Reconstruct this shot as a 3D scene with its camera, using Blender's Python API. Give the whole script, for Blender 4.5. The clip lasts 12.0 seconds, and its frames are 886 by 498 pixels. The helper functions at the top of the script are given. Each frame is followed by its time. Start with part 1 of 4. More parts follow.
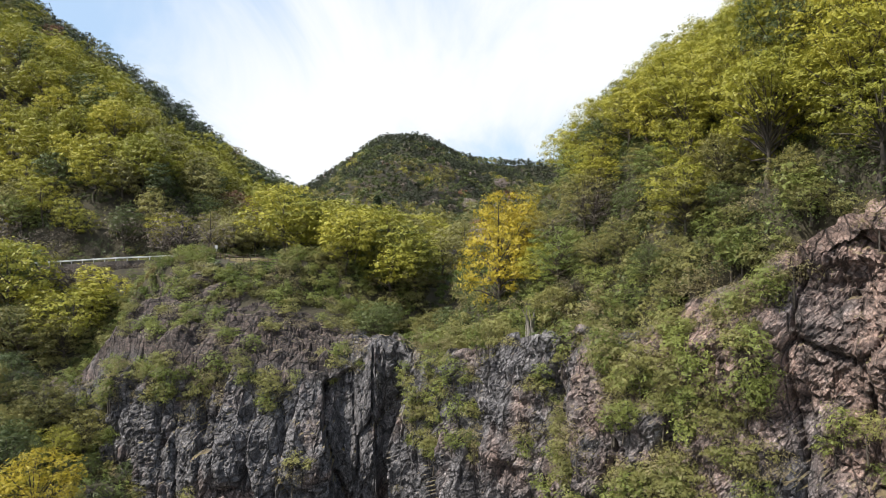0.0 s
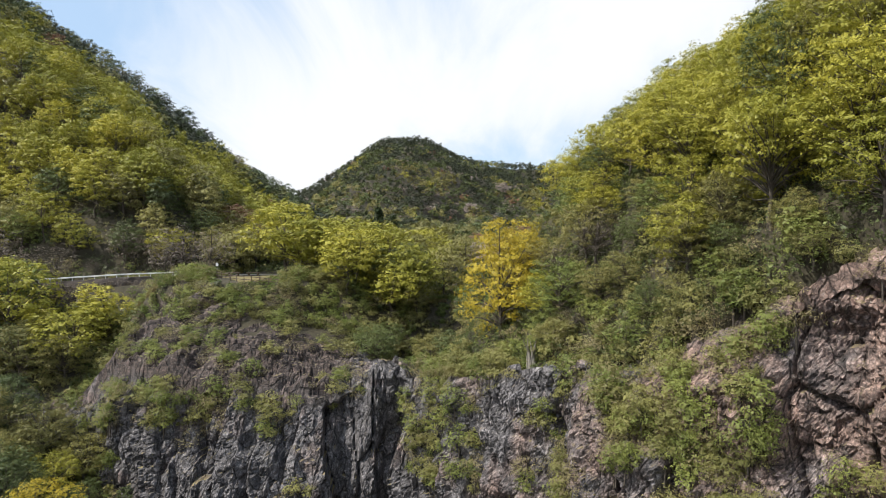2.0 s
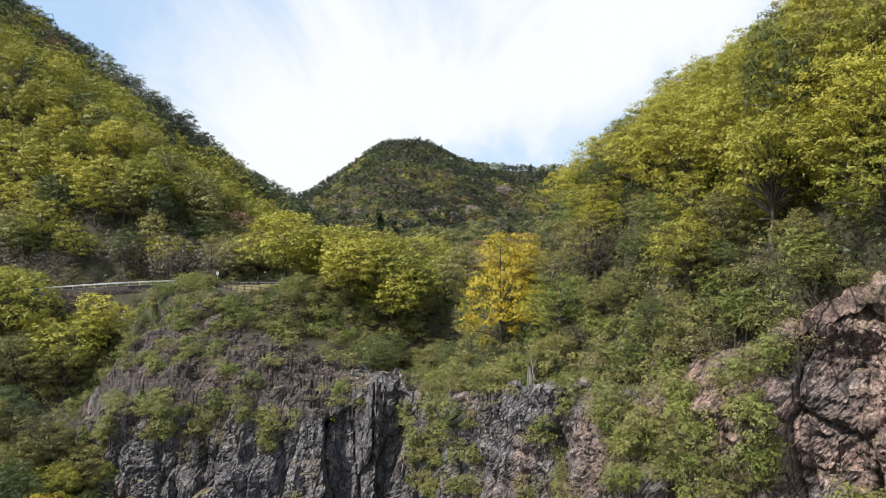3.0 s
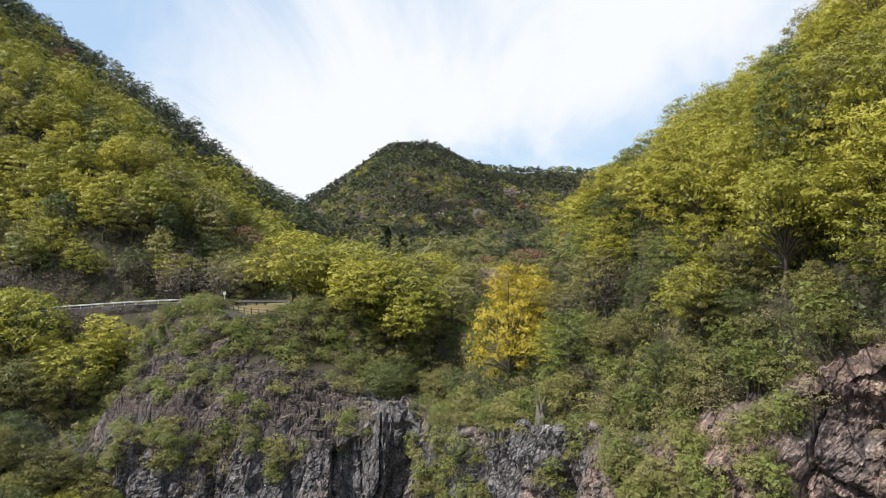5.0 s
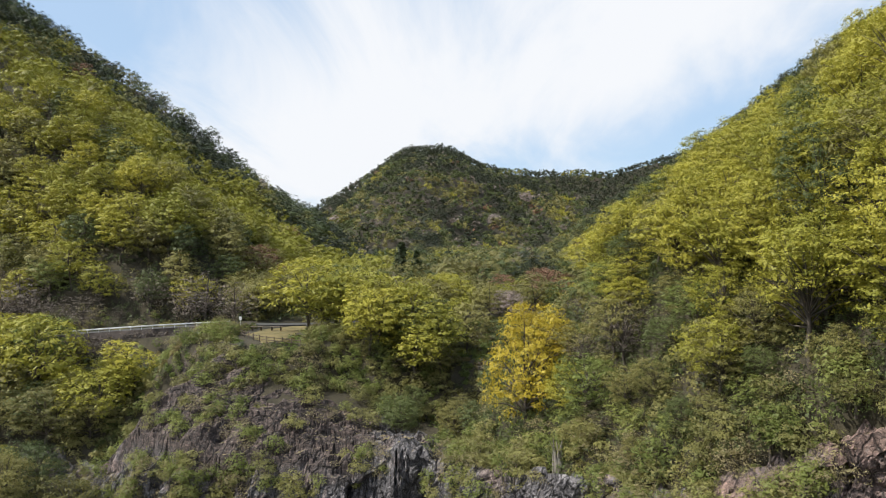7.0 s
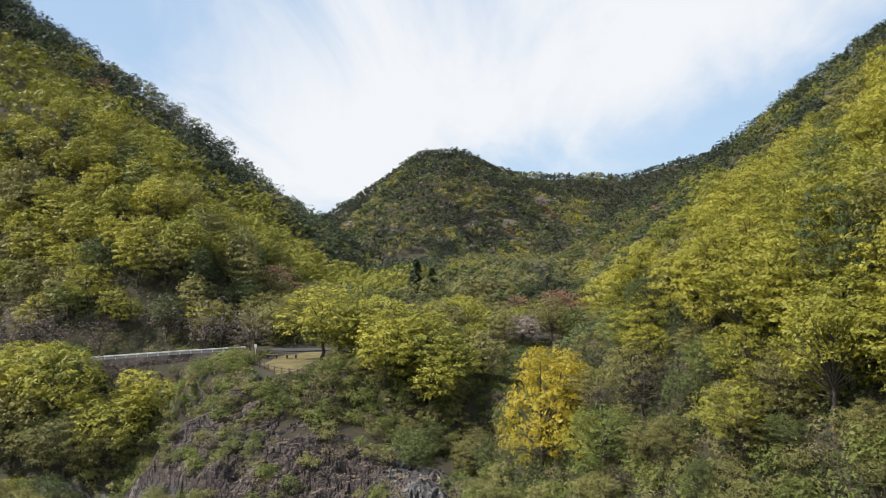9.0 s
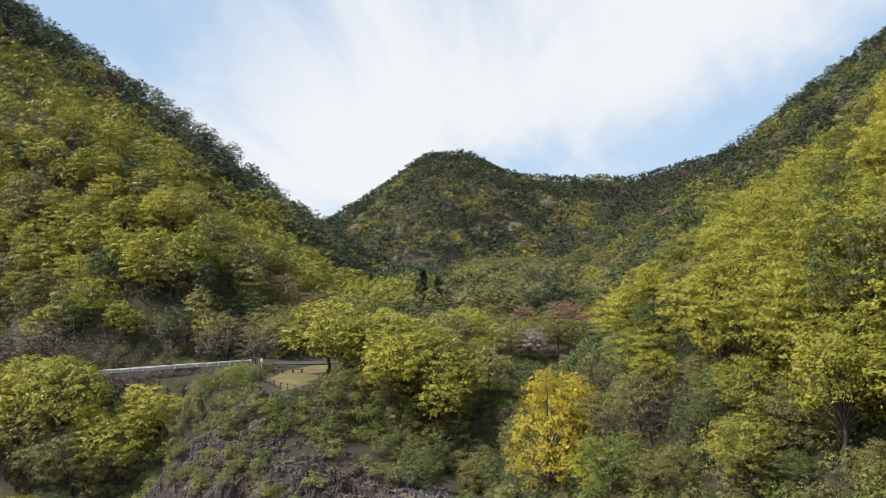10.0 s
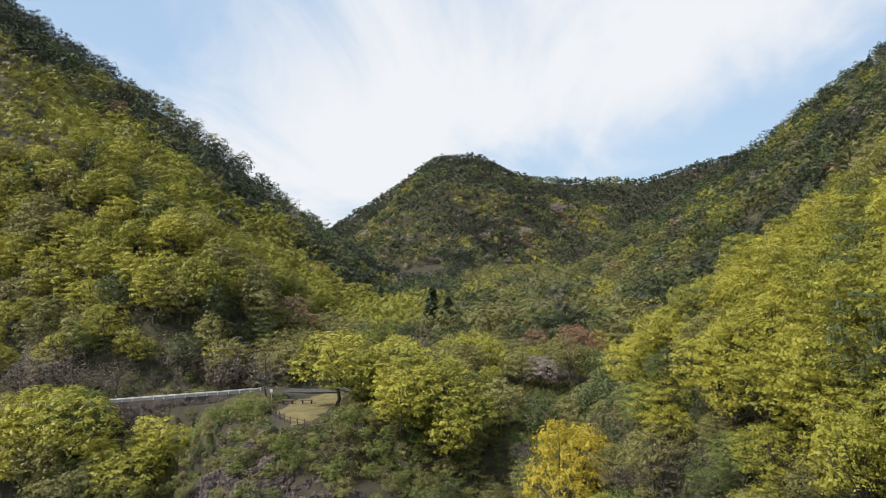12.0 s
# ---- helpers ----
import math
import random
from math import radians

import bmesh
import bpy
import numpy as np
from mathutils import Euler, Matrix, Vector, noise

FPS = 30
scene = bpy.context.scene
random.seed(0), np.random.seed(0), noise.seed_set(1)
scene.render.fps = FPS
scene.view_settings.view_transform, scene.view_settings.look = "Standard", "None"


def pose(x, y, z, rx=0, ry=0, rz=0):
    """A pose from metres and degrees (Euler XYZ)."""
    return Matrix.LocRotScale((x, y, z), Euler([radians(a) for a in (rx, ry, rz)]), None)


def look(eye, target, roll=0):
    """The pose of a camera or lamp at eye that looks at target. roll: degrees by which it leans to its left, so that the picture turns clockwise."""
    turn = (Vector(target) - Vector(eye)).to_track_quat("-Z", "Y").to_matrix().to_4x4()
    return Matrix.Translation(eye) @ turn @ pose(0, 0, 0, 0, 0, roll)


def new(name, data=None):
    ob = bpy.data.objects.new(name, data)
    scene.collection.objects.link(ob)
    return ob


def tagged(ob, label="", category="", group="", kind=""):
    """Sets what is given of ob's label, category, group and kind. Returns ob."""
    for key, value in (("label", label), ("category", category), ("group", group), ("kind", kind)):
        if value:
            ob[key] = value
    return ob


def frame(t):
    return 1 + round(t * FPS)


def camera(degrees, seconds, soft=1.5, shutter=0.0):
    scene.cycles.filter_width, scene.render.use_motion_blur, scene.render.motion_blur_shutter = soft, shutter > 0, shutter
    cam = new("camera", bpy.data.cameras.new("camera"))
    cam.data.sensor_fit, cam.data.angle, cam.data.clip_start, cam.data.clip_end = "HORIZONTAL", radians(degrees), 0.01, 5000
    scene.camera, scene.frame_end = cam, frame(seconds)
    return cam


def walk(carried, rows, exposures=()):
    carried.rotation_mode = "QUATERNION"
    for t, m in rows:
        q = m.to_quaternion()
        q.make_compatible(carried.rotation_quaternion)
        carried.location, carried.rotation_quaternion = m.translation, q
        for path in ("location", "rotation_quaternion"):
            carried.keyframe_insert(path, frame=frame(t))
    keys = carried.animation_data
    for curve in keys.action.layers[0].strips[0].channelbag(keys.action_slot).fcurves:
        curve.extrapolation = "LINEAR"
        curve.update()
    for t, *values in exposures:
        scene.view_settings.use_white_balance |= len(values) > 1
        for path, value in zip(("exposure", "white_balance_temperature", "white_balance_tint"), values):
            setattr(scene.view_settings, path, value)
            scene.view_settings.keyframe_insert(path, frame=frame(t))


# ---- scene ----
cam = camera(65.9, 12.0, soft=0.8)
METRES, EYE, TILT, LEAN, TURN = 25.0, 45.0, 0.0, 0.0, 0.0
ROWS = [
    (0.0, 0.0, 0.0, 0.0, 0.0, -0.0, 0.0),
    (0.5, 0.0004, 0.0012, 0.0294, 0.02, 0.04, -0.0),
    (1.0, 0.0009, 0.0022, 0.0587, 0.04, 0.08, -0.01),
    (1.5, 0.0009, 0.0039, 0.0866, 0.07, 0.11, -0.02),
    (2.0, 0.0011, 0.0067, 0.1153, 0.1, 0.14, -0.05),
    (2.5, 0.0018, 0.0105, 0.1433, 0.14, 0.18, -0.05),
    (3.0, 0.0025, 0.0156, 0.1718, 0.18, 0.21, -0.05),
    (5.0, 0.0029, 0.0391, 0.3167, 0.81, 0.19, -0.01),
    (5.5, 0.0025, 0.0447, 0.3593, 1.15, 0.2, 0.02),
    (6.0, 0.0024, 0.0489, 0.4012, 1.48, 0.21, 0.07),
    (6.5, 0.0021, 0.0535, 0.4429, 1.78, 0.25, 0.1),
    (7.0, 0.0027, 0.059, 0.4858, 2.07, 0.27, 0.15),
    (9.0, 0.0038, 0.0873, 0.6781, 3.34, 0.3, 0.35),
    (9.5, 0.0032, 0.0943, 0.7272, 3.59, 0.32, 0.37),
    (10.0, 0.0028, 0.1014, 0.7767, 3.83, 0.33, 0.4),
    (10.5, 0.0027, 0.1088, 0.8269, 4.08, 0.34, 0.45),
    (11.0, 0.0029, 0.1165, 0.8778, 4.26, 0.34, 0.48),
    (11.5, 0.0029, 0.1259, 0.9301, 4.41, 0.34, 0.52),
    (12.0, 0.0037, 0.1368, 0.9899, 4.68, 0.32, 0.59),
]
walk(cam, [(t, pose(0, 0, EYE, TILT, LEAN, TURN) @ pose(METRES * x, METRES * y, METRES * z, 90 + pitch, roll, yaw)) for t, x, y, z, yaw, pitch, roll in ROWS], exposures=[(0.0, 0.48), (4.0, 0.42), (12.0, 0.26)])

# ---- light ----
SUN_TO = Vector((-0.60, -0.17, 0.78)).normalized()
elev = math.asin(SUN_TO.z)
azim = math.atan2(SUN_TO.x, SUN_TO.y)


def world():
    w = bpy.data.worlds.new("sky")
    scene.world = w
    w.use_nodes = True
    nt = w.node_tree
    nt.nodes.clear()
    N, L = nt.nodes.new, nt.links.new
    out = N("ShaderNodeOutputWorld")
    bg = N("ShaderNodeBackground")
    sky = N("ShaderNodeTexSky")
    sky.sky_type = "NISHITA"
    sky.sun_disc = False
    sky.sun_elevation = elev
    sky.sun_rotation = azim
    sky.air_density, sky.dust_density, sky.ozone_density = 1.0, 0.6, 1.5
    co = N("ShaderNodeTexCoord")
    # streaks of thin cloud in a sheet high above: the direction is met with a flat layer
    sep = N("ShaderNodeSeparateXYZ")
    L(co.outputs["Generated"], sep.inputs[0])
    zc = N("ShaderNodeMath"); zc.operation = "MAXIMUM"; zc.inputs[1].default_value = 0.02
    L(sep.outputs[2], zc.inputs[0])
    zo = N("ShaderNodeMath"); zo.operation = "ADD"; zo.inputs[1].default_value = 0.12
    L(zc.outputs[0], zo.inputs[0])
    dx = N("ShaderNodeMath"); dx.operation = "DIVIDE"
    L(sep.outputs[0], dx.inputs[0]); L(zo.outputs[0], dx.inputs[1])
    dy = N("ShaderNodeMath"); dy.operation = "DIVIDE"
    L(sep.outputs[1], dy.inputs[0]); L(zo.outputs[0], dy.inputs[1])
    comb = N("ShaderNodeCombineXYZ")
    L(dx.outputs[0], comb.inputs[0]); L(dy.outputs[0], comb.inputs[1])
    mp = N("ShaderNodeMapping")
    mp.inputs["Rotation"].default_value = (0, 0, radians(33))
    mp.inputs["Scale"].default_value = (1.5, 0.5, 1)
    L(comb.outputs[0], mp.inputs[0])
    n1 = N("ShaderNodeTexNoise"); n1.inputs["Scale"].default_value = 0.9; n1.inputs["Detail"].default_value = 9
    n1.inputs["Roughness"].default_value = 0.58; n1.inputs["Distortion"].default_value = 0.5
    L(mp.outputs[0], n1.inputs["Vector"])
    dot = N("ShaderNodeVectorMath"); dot.operation = "DOT_PRODUCT"; dot.inputs[1].default_value = (0.841, 0.543, 0)
    L(comb.outputs[0], dot.inputs[0])
    ph = N("ShaderNodeMath"); ph.operation = "MULTIPLY_ADD"; ph.inputs[1].default_value = 6.283 / CLOUD_BAND; ph.inputs[2].default_value = -6.283 * CLOUD_AT / CLOUD_BAND
    L(dot.outputs["Value"], ph.inputs[0])
    cs = N("ShaderNodeMath"); cs.operation = "COSINE"
    L(ph.outputs[0], cs.inputs[0])
    ad = N("ShaderNodeMath"); ad.operation = "MULTIPLY_ADD"; ad.inputs[1].default_value = 0.15
    L(cs.outputs[0], ad.inputs[0]); L(n1.outputs["Fac"], ad.inputs[2])
    ramp = N("ShaderNodeValToRGB")
    ramp.color_ramp.elements[0].position = 0.30
    ramp.color_ramp.elements[1].position = 0.66
    ramp.color_ramp.interpolation = "EASE"
    L(ad.outputs[0], ramp.inputs[0])
    mix = N("ShaderNodeMixRGB")
    mix.inputs["Color2"].default_value = (*CLOUD, 1)
    L(ramp.outputs[0], mix.inputs["Fac"])
    hsv = N("ShaderNodeMixRGB"); hsv.inputs["Fac"].default_value = 0.6
    hsv.inputs["Color2"].default_value = (*HAZE, 1)
    L(sky.outputs[0], hsv.inputs["Color1"])
    L(hsv.outputs[0], mix.inputs["Color1"])
    L(mix.outputs[0], bg.inputs["Color"])
    bg.inputs["Strength"].default_value = 0.09
    L(bg.outputs[0], out.inputs["Surface"])


CLOUD_BAND, CLOUD_AT = 2.7, 1.55
CLOUD = (8.1, 8.3, 8.65)
HAZE = (5.5, 7.4, 9.8)
world()
sun = new("sun", bpy.data.lights.new("sun", "SUN"))
sun.data.energy, sun.data.angle, sun.data.color = 5.0, radians(1.5), (1.0, 0.95, 0.86)
sun.matrix_world = look(Vector((0, 0, 300)) + SUN_TO * 50, Vector((0, 0, 300)))


# ---- noise over arrays ----
def lattice(ix, iy, iz, seed):
    h = (ix * 374761393 + iy * 668265263 + iz * 2147483647 + seed * 974634777) & 0xFFFFFFFF
    h = ((h ^ (h >> 13)) * 1274126177) & 0xFFFFFFFF
    h = ((h ^ (h >> 15)) * 2246822519) & 0xFFFFFFFF
    return ((h ^ (h >> 16)) & 0xFFFF) / 32767.5 - 1.0


def vnoise(x, y, z, seed=0):
    x, y, z = np.broadcast_arrays(np.asarray(x, float), np.asarray(y, float), np.asarray(z, float))
    fx, fy, fz = np.floor(x), np.floor(y), np.floor(z)
    ix, iy, iz = fx.astype(np.int64), fy.astype(np.int64), fz.astype(np.int64)
    u, v, w = x - fx, y - fy, z - fz
    u, v, w = (a * a * (3 - 2 * a) for a in (u, v, w))
    r = 0
    for a, wa in ((0, 1 - u), (1, u)):
        for b, wb in ((0, 1 - v), (1, v)):
            for c, wc in ((0, 1 - w), (1, w)):
                r = r + wa * wb * wc * lattice(ix + a, iy + b, iz + c, seed)
    return r


def fbm(x, y, z=0.0, octaves=4, seed=0, gain=0.5):
    r, amp = 0, 1.0
    x, y, z = np.asarray(x, float), np.asarray(y, float), np.asarray(z, float)
    for o in range(octaves):
        r = r + amp * vnoise(x, y, z, seed + 17 * o)
        x, y, z, amp = x * 2.03 + 5.1, y * 2.03 + 3.7, z * 2.03 + 1.3, amp * gain
    return r


def step(a, b, x):
    t = np.clip((np.asarray(x, float) - a) / (b - a), 0, 1)
    return t * t * (3 - 2 * t)


# ---- mesh helpers ----
def mesh_from(name, verts, faces, mats=(), index=None, smooth=False):
    me = bpy.data.meshes.new(name)
    verts, faces = np.asarray(verts, np.float32), np.asarray(faces, np.int32)
    k = faces.shape[1]
    me.vertices.add(len(verts))
    me.vertices.foreach_set("co", verts.ravel())
    me.loops.add(faces.size)
    me.loops.foreach_set("vertex_index", faces.ravel())
    me.polygons.add(len(faces))
    me.polygons.foreach_set("loop_start", np.arange(0, faces.size, k, dtype=np.int32))
    for m in mats:
        me.materials.append(m)
    if index is not None:
        me.polygons.foreach_set("material_index", np.asarray(index, np.int32))
    me.polygons.foreach_set("use_smooth", np.full(len(faces), smooth))
    me.update(calc_edges=True)
    me.validate()
    return me


def grid_faces(rows, cols):
    a = (np.arange(rows - 1)[:, None] * cols + np.arange(cols - 1)[None, :]).ravel()
    return np.stack([a, a + 1, a + cols + 1, a + cols], 1)


def part(name, me, parent, label=""):
    ob = new(name, me)
    ob.parent = parent
    return tagged(ob, label)


def from_bm(name, bm, mat):
    me = bpy.data.meshes.new(name)
    bm.to_mesh(me)
    bm.free()
    me.materials.append(mat)
    return me


def tube(points, radii, sides):
    """Vertices and quads of a tapered tube along points."""
    P = np.asarray(points, float)
    n = len(P)
    d = np.gradient(P, axis=0)
    d /= np.linalg.norm(d, axis=1, keepdims=True) + 1e-9
    up = np.where(np.abs(d[:, 2:3]) > 0.9, np.array([[1.0, 0, 0]]), np.array([[0, 0, 1.0]]))
    a = np.cross(d, up)
    a /= np.linalg.norm(a, axis=1, keepdims=True) + 1e-9
    b = np.cross(d, a)
    ang = np.arange(sides) * 2 * np.pi / sides
    V = P[:, None] + np.asarray(radii)[:, None, None] * (np.cos(ang)[None, :, None] * a[:, None] + np.sin(ang)[None, :, None] * b[:, None])
    i = np.arange(n - 1)[:, None] * sides
    j = np.arange(sides)[None, :]
    jn = (j + 1) % sides
    F = np.stack([i + j, i + jn, i + sides + jn, i + sides + j], -1).reshape(-1, 4)
    return V.reshape(-1, 3), F


def merge(pieces):
    V, F, n = [], [], 0
    for v, f in pieces:
        V.append(v)
        F.append(f + n)
        n += len(v)
    return np.concatenate(V), np.concatenate(F)


# ---- materials ----
def nodes(name):
    m = bpy.data.materials.new(name)
    m.use_nodes = True
    nt = m.node_tree
    return m, nt, nt.nodes["Principled BSDF"], nt.nodes["Material Output"]


def ramp_node(nt, stops, source):
    r = nt.nodes.new("ShaderNodeValToRGB")
    e = r.color_ramp.elements
    while len(e) < len(stops):
        e.new(0.5)
    for el, (p, c) in zip(e, stops):
        el.position, el.color = p, (*c, 1)
    nt.links.new(source, r.inputs[0])
    return r.outputs[0]


def noise_node(nt, scale, detail=5, rough=0.55, stretch=(1, 1, 1), turn=(0, 0, 0), distort=0.0):
    co = nt.nodes.new("ShaderNodeTexCoord")
    mp = nt.nodes.new("ShaderNodeMapping")
    mp.inputs["Scale"].default_value = stretch
    mp.inputs["Rotation"].default_value = [radians(a) for a in turn]
    n = nt.nodes.new("ShaderNodeTexNoise")
    n.inputs["Scale"].default_value, n.inputs["Detail"].default_value, n.inputs["Roughness"].default_value = scale, detail, rough
    n.inputs["Distortion"].default_value = distort
    nt.links.new(co.outputs["Object"], mp.inputs[0])
    nt.links.new(mp.outputs[0], n.inputs["Vector"])
    return n.outputs["Fac"]


def mix_node(nt, fac, a, b, kind="MIX"):
    m = nt.nodes.new("ShaderNodeMixRGB")
    m.blend_type = kind
    for sock, v in ((m.inputs[0], fac), (m.inputs[1], a), (m.inputs[2], b)):
        if isinstance(v, (int, float)):
            sock.default_value = v
        elif isinstance(v, tuple):
            sock.default_value = (*v, 1)
        else:
            nt.links.new(v, sock)
    return m.outputs[0]


def bump_node(nt, height, strength, distance, target, chain=None):
    b = nt.nodes.new("ShaderNodeBump")
    b.inputs["Strength"].default_value, b.inputs["Distance"].default_value = strength, distance
    nt.links.new(height, b.inputs["Height"])
    if chain is not None:
        nt.links.new(chain, b.inputs["Normal"])
    nt.links.new(b.outputs[0], target.inputs["Normal"])
    return b.outputs[0]


def leaf_material(name, a, b, through_light=0.4, patch=0.15, rough=0.5, lace=0.0, fill=0.47):
    """Foliage between colours a and b: varied by tree, by clump and by leaf."""
    m, nt, bs, out = nodes(name)
    info = nt.nodes.new("ShaderNodeObjectInfo")
    geo = nt.nodes.new("ShaderNodeNewGeometry")
    n = noise_node(nt, patch, 3)
    ad = nt.nodes.new("ShaderNodeMath"); ad.operation = "ADD"
    nt.links.new(info.outputs["Random"], ad.inputs[0])
    nt.links.new(n, ad.inputs[1])
    md = nt.nodes.new("ShaderNodeMath"); md.operation = "MULTIPLY_ADD"; md.inputs[1].default_value = 0.3
    nt.links.new(geo.outputs["Random Per Island"], md.inputs[0])
    nt.links.new(ad.outputs[0], md.inputs[2])
    ha = nt.nodes.new("ShaderNodeMath"); ha.operation = "MULTIPLY_ADD"; ha.inputs[1].default_value = 0.75; ha.inputs[2].default_value = -0.37
    ha.use_clamp = True
    nt.links.new(md.outputs[0], ha.inputs[0])
    col = mix_node(nt, ha.outputs[0], a, b)
    nt.links.new(col, bs.inputs["Base Color"])
    bs.inputs["Roughness"].default_value = rough
    bs.inputs["Specular IOR Level"].default_value = 0.25
    tr = nt.nodes.new("ShaderNodeBsdfTranslucent")
    nt.links.new(col, tr.inputs["Color"])
    sh = nt.nodes.new("ShaderNodeMixShader")
    sh.inputs[0].default_value = through_light
    nt.links.new(bs.outputs[0], sh.inputs[1])
    nt.links.new(tr.outputs[0], sh.inputs[2])
    last = sh.outputs[0]
    if lace:
        # each spray breaks up into single leaves
        co = nt.nodes.new("ShaderNodeTexCoord")
        vor = nt.nodes.new("ShaderNodeTexVoronoi")
        vor.inputs["Scale"].default_value = lace
        nt.links.new(co.outputs["Object"], vor.inputs["Vector"])
        gap = nt.nodes.new("ShaderNodeMath"); gap.operation = "LESS_THAN"; gap.inputs[1].default_value = fill
        nt.links.new(vor.outputs["Distance"], gap.inputs[0])
        clear = nt.nodes.new("ShaderNodeBsdfTransparent")
        holes = nt.nodes.new("ShaderNodeMixShader")
        nt.links.new(gap.outputs[0], holes.inputs[0])
        nt.links.new(clear.outputs[0], holes.inputs[1])
        nt.links.new(last, holes.inputs[2])
        last = holes.outputs[0]
    nt.links.new(last, out.inputs["Surface"])
    return m


def plain_material(name, a, b, scale=3.0, rough=0.8, metal=0.0, bump=0.2, dist=0.02):
    m, nt, bs, out = nodes(name)
    n = noise_node(nt, scale, 6)
    fine = noise_node(nt, scale * 9, 3)
    col = ramp_node(nt, [(0.3, a), (0.7, b)], n)
    col = mix_node(nt, 0.35, col, ramp_node(nt, [(0.3, tuple(c * 0.6 for c in a)), (0.7, b)], fine))
    nt.links.new(col, bs.inputs["Base Color"])
    bs.inputs["Roughness"].default_value, bs.inputs["Metallic"].default_value = rough, metal
    bump_node(nt, fine, bump, dist, bs)
    return m


SPRING = leaf_material("spring_leaves", (0.21, 0.205, 0.026), (0.40, 0.36, 0.042), 0.45)
OLIVE = leaf_material("olive_leaves", (0.12, 0.125, 0.034), (0.23, 0.215, 0.06), 0.4)
DEEP = leaf_material("deep_green_leaves", (0.04, 0.068, 0.018), (0.10, 0.135, 0.03), 0.3)
GOLD = leaf_material("golden_leaves", (0.38, 0.30, 0.018), (0.50, 0.39, 0.022), 0.45)
FRESH = leaf_material("fresh_green_leaves", (0.13, 0.19, 0.03), (0.23, 0.29, 0.05), 0.45)
PINE = leaf_material("pine_needles", (0.025, 0.04, 0.018), (0.06, 0.08, 0.028), 0.15)
RUST = leaf_material("rust_buds", (0.20, 0.10, 0.055), (0.30, 0.165, 0.09), 0.3)
GREY = leaf_material("bare_twigs", (0.15, 0.125, 0.10), (0.27, 0.225, 0.18), 0.15)
CHERRY = leaf_material("cherry_blossom", (0.48, 0.40, 0.38), (0.62, 0.54, 0.50), 0.3)
DRY = leaf_material("dry_grass", (0.20, 0.16, 0.06), (0.32, 0.27, 0.12), 0.2)
SPRAY = {SPRING: ("spring", (0.195, 0.202, 0.03), (0.44, 0.40, 0.058)), OLIVE: ("olive", (0.14, 0.135, 0.045), (0.28, 0.258, 0.085)),
         DEEP: ("deep_green", (0.05, 0.07, 0.026), (0.13, 0.155, 0.05)), GOLD: ("golden", (0.34, 0.272, 0.03), (0.48, 0.38, 0.04)),
         FRESH: ("fresh_green", (0.12, 0.155, 0.038), (0.21, 0.245, 0.066)), DRY: ("dry", (0.20, 0.16, 0.07), (0.31, 0.26, 0.13)),
         GREY: ("twig", (0.15, 0.125, 0.105), (0.27, 0.225, 0.185)), PINE: ("pine", (0.028, 0.037, 0.022), (0.062, 0.072, 0.036)),
         RUST: ("rust", (0.19, 0.105, 0.065), (0.28, 0.16, 0.10)), CHERRY: ("blossom", (0.28, 0.22, 0.20), (0.46, 0.385, 0.36))}
BOUGH = {k: leaf_material(n + "_boughs", a, b, 0.2, lace=4.0, fill=0.52) for k, (n, a, b) in SPRAY.items()}
PALE = leaf_material("pale_green_sprays", (0.21, 0.26, 0.07), (0.31, 0.36, 0.11), 0.35, lace=3.5)
CANOPY = {k: leaf_material(n + "_canopy", a, b, 0.2, lace=0.8) for k, (n, a, b) in SPRAY.items()}
SPRAY = {k: leaf_material(n + "_sprays", a, b, 0.26, lace=8.0, fill=0.5) for k, (n, a, b) in SPRAY.items()}
FINE = {k: leaf_material(n + "_shoots", a, b, 0.36, lace=11.0) for k, (n, a, b) in {
    OLIVE: ("olive", (0.17, 0.17, 0.06), (0.31, 0.295, 0.105)), FRESH: ("green", (0.14, 0.17, 0.045), (0.26, 0.285, 0.08)), DRY: ("straw", (0.20, 0.17, 0.085), (0.33, 0.285, 0.15))}.items()}
BARK = plain_material("bark", (0.035, 0.028, 0.022), (0.12, 0.10, 0.08), 2.0, 0.9)
DEADWOOD = plain_material("dead_wood", (0.16, 0.14, 0.12), (0.36, 0.33, 0.29), 3.0, 0.85)
SOIL = plain_material("soil", (0.02, 0.018, 0.010), (0.06, 0.05, 0.028), 0.4, 0.95, bump=0.6, dist=0.2)
LAWN = plain_material("lawn", (0.07, 0.068, 0.024), (0.215, 0.165, 0.066), 0.5, 0.95, bump=0.5, dist=0.05)
ASPHALT = plain_material("asphalt", (0.04, 0.04, 0.04), (0.075, 0.075, 0.072), 1.2, 0.9)
WHITE = plain_material("white_paint", (0.68, 0.69, 0.70), (0.80, 0.80, 0.80), 2.0, 0.45, bump=0.05)
WOOD = plain_material("weathered_wood", (0.055, 0.04, 0.03), (0.14, 0.105, 0.075), 4.0, 0.85)
BANK = plain_material("bank_wall", (0.045, 0.037, 0.034), (0.10, 0.082, 0.075), 0.5, 0.95, bump=0.5, dist=0.15)


def remap(nt, source, a, b):
    r = nt.nodes.new("ShaderNodeMapRange")
    r.inputs["From Min"].default_value, r.inputs["From Max"].default_value = a, b
    nt.links.new(source, r.inputs["Value"])
    return r.outputs[0]


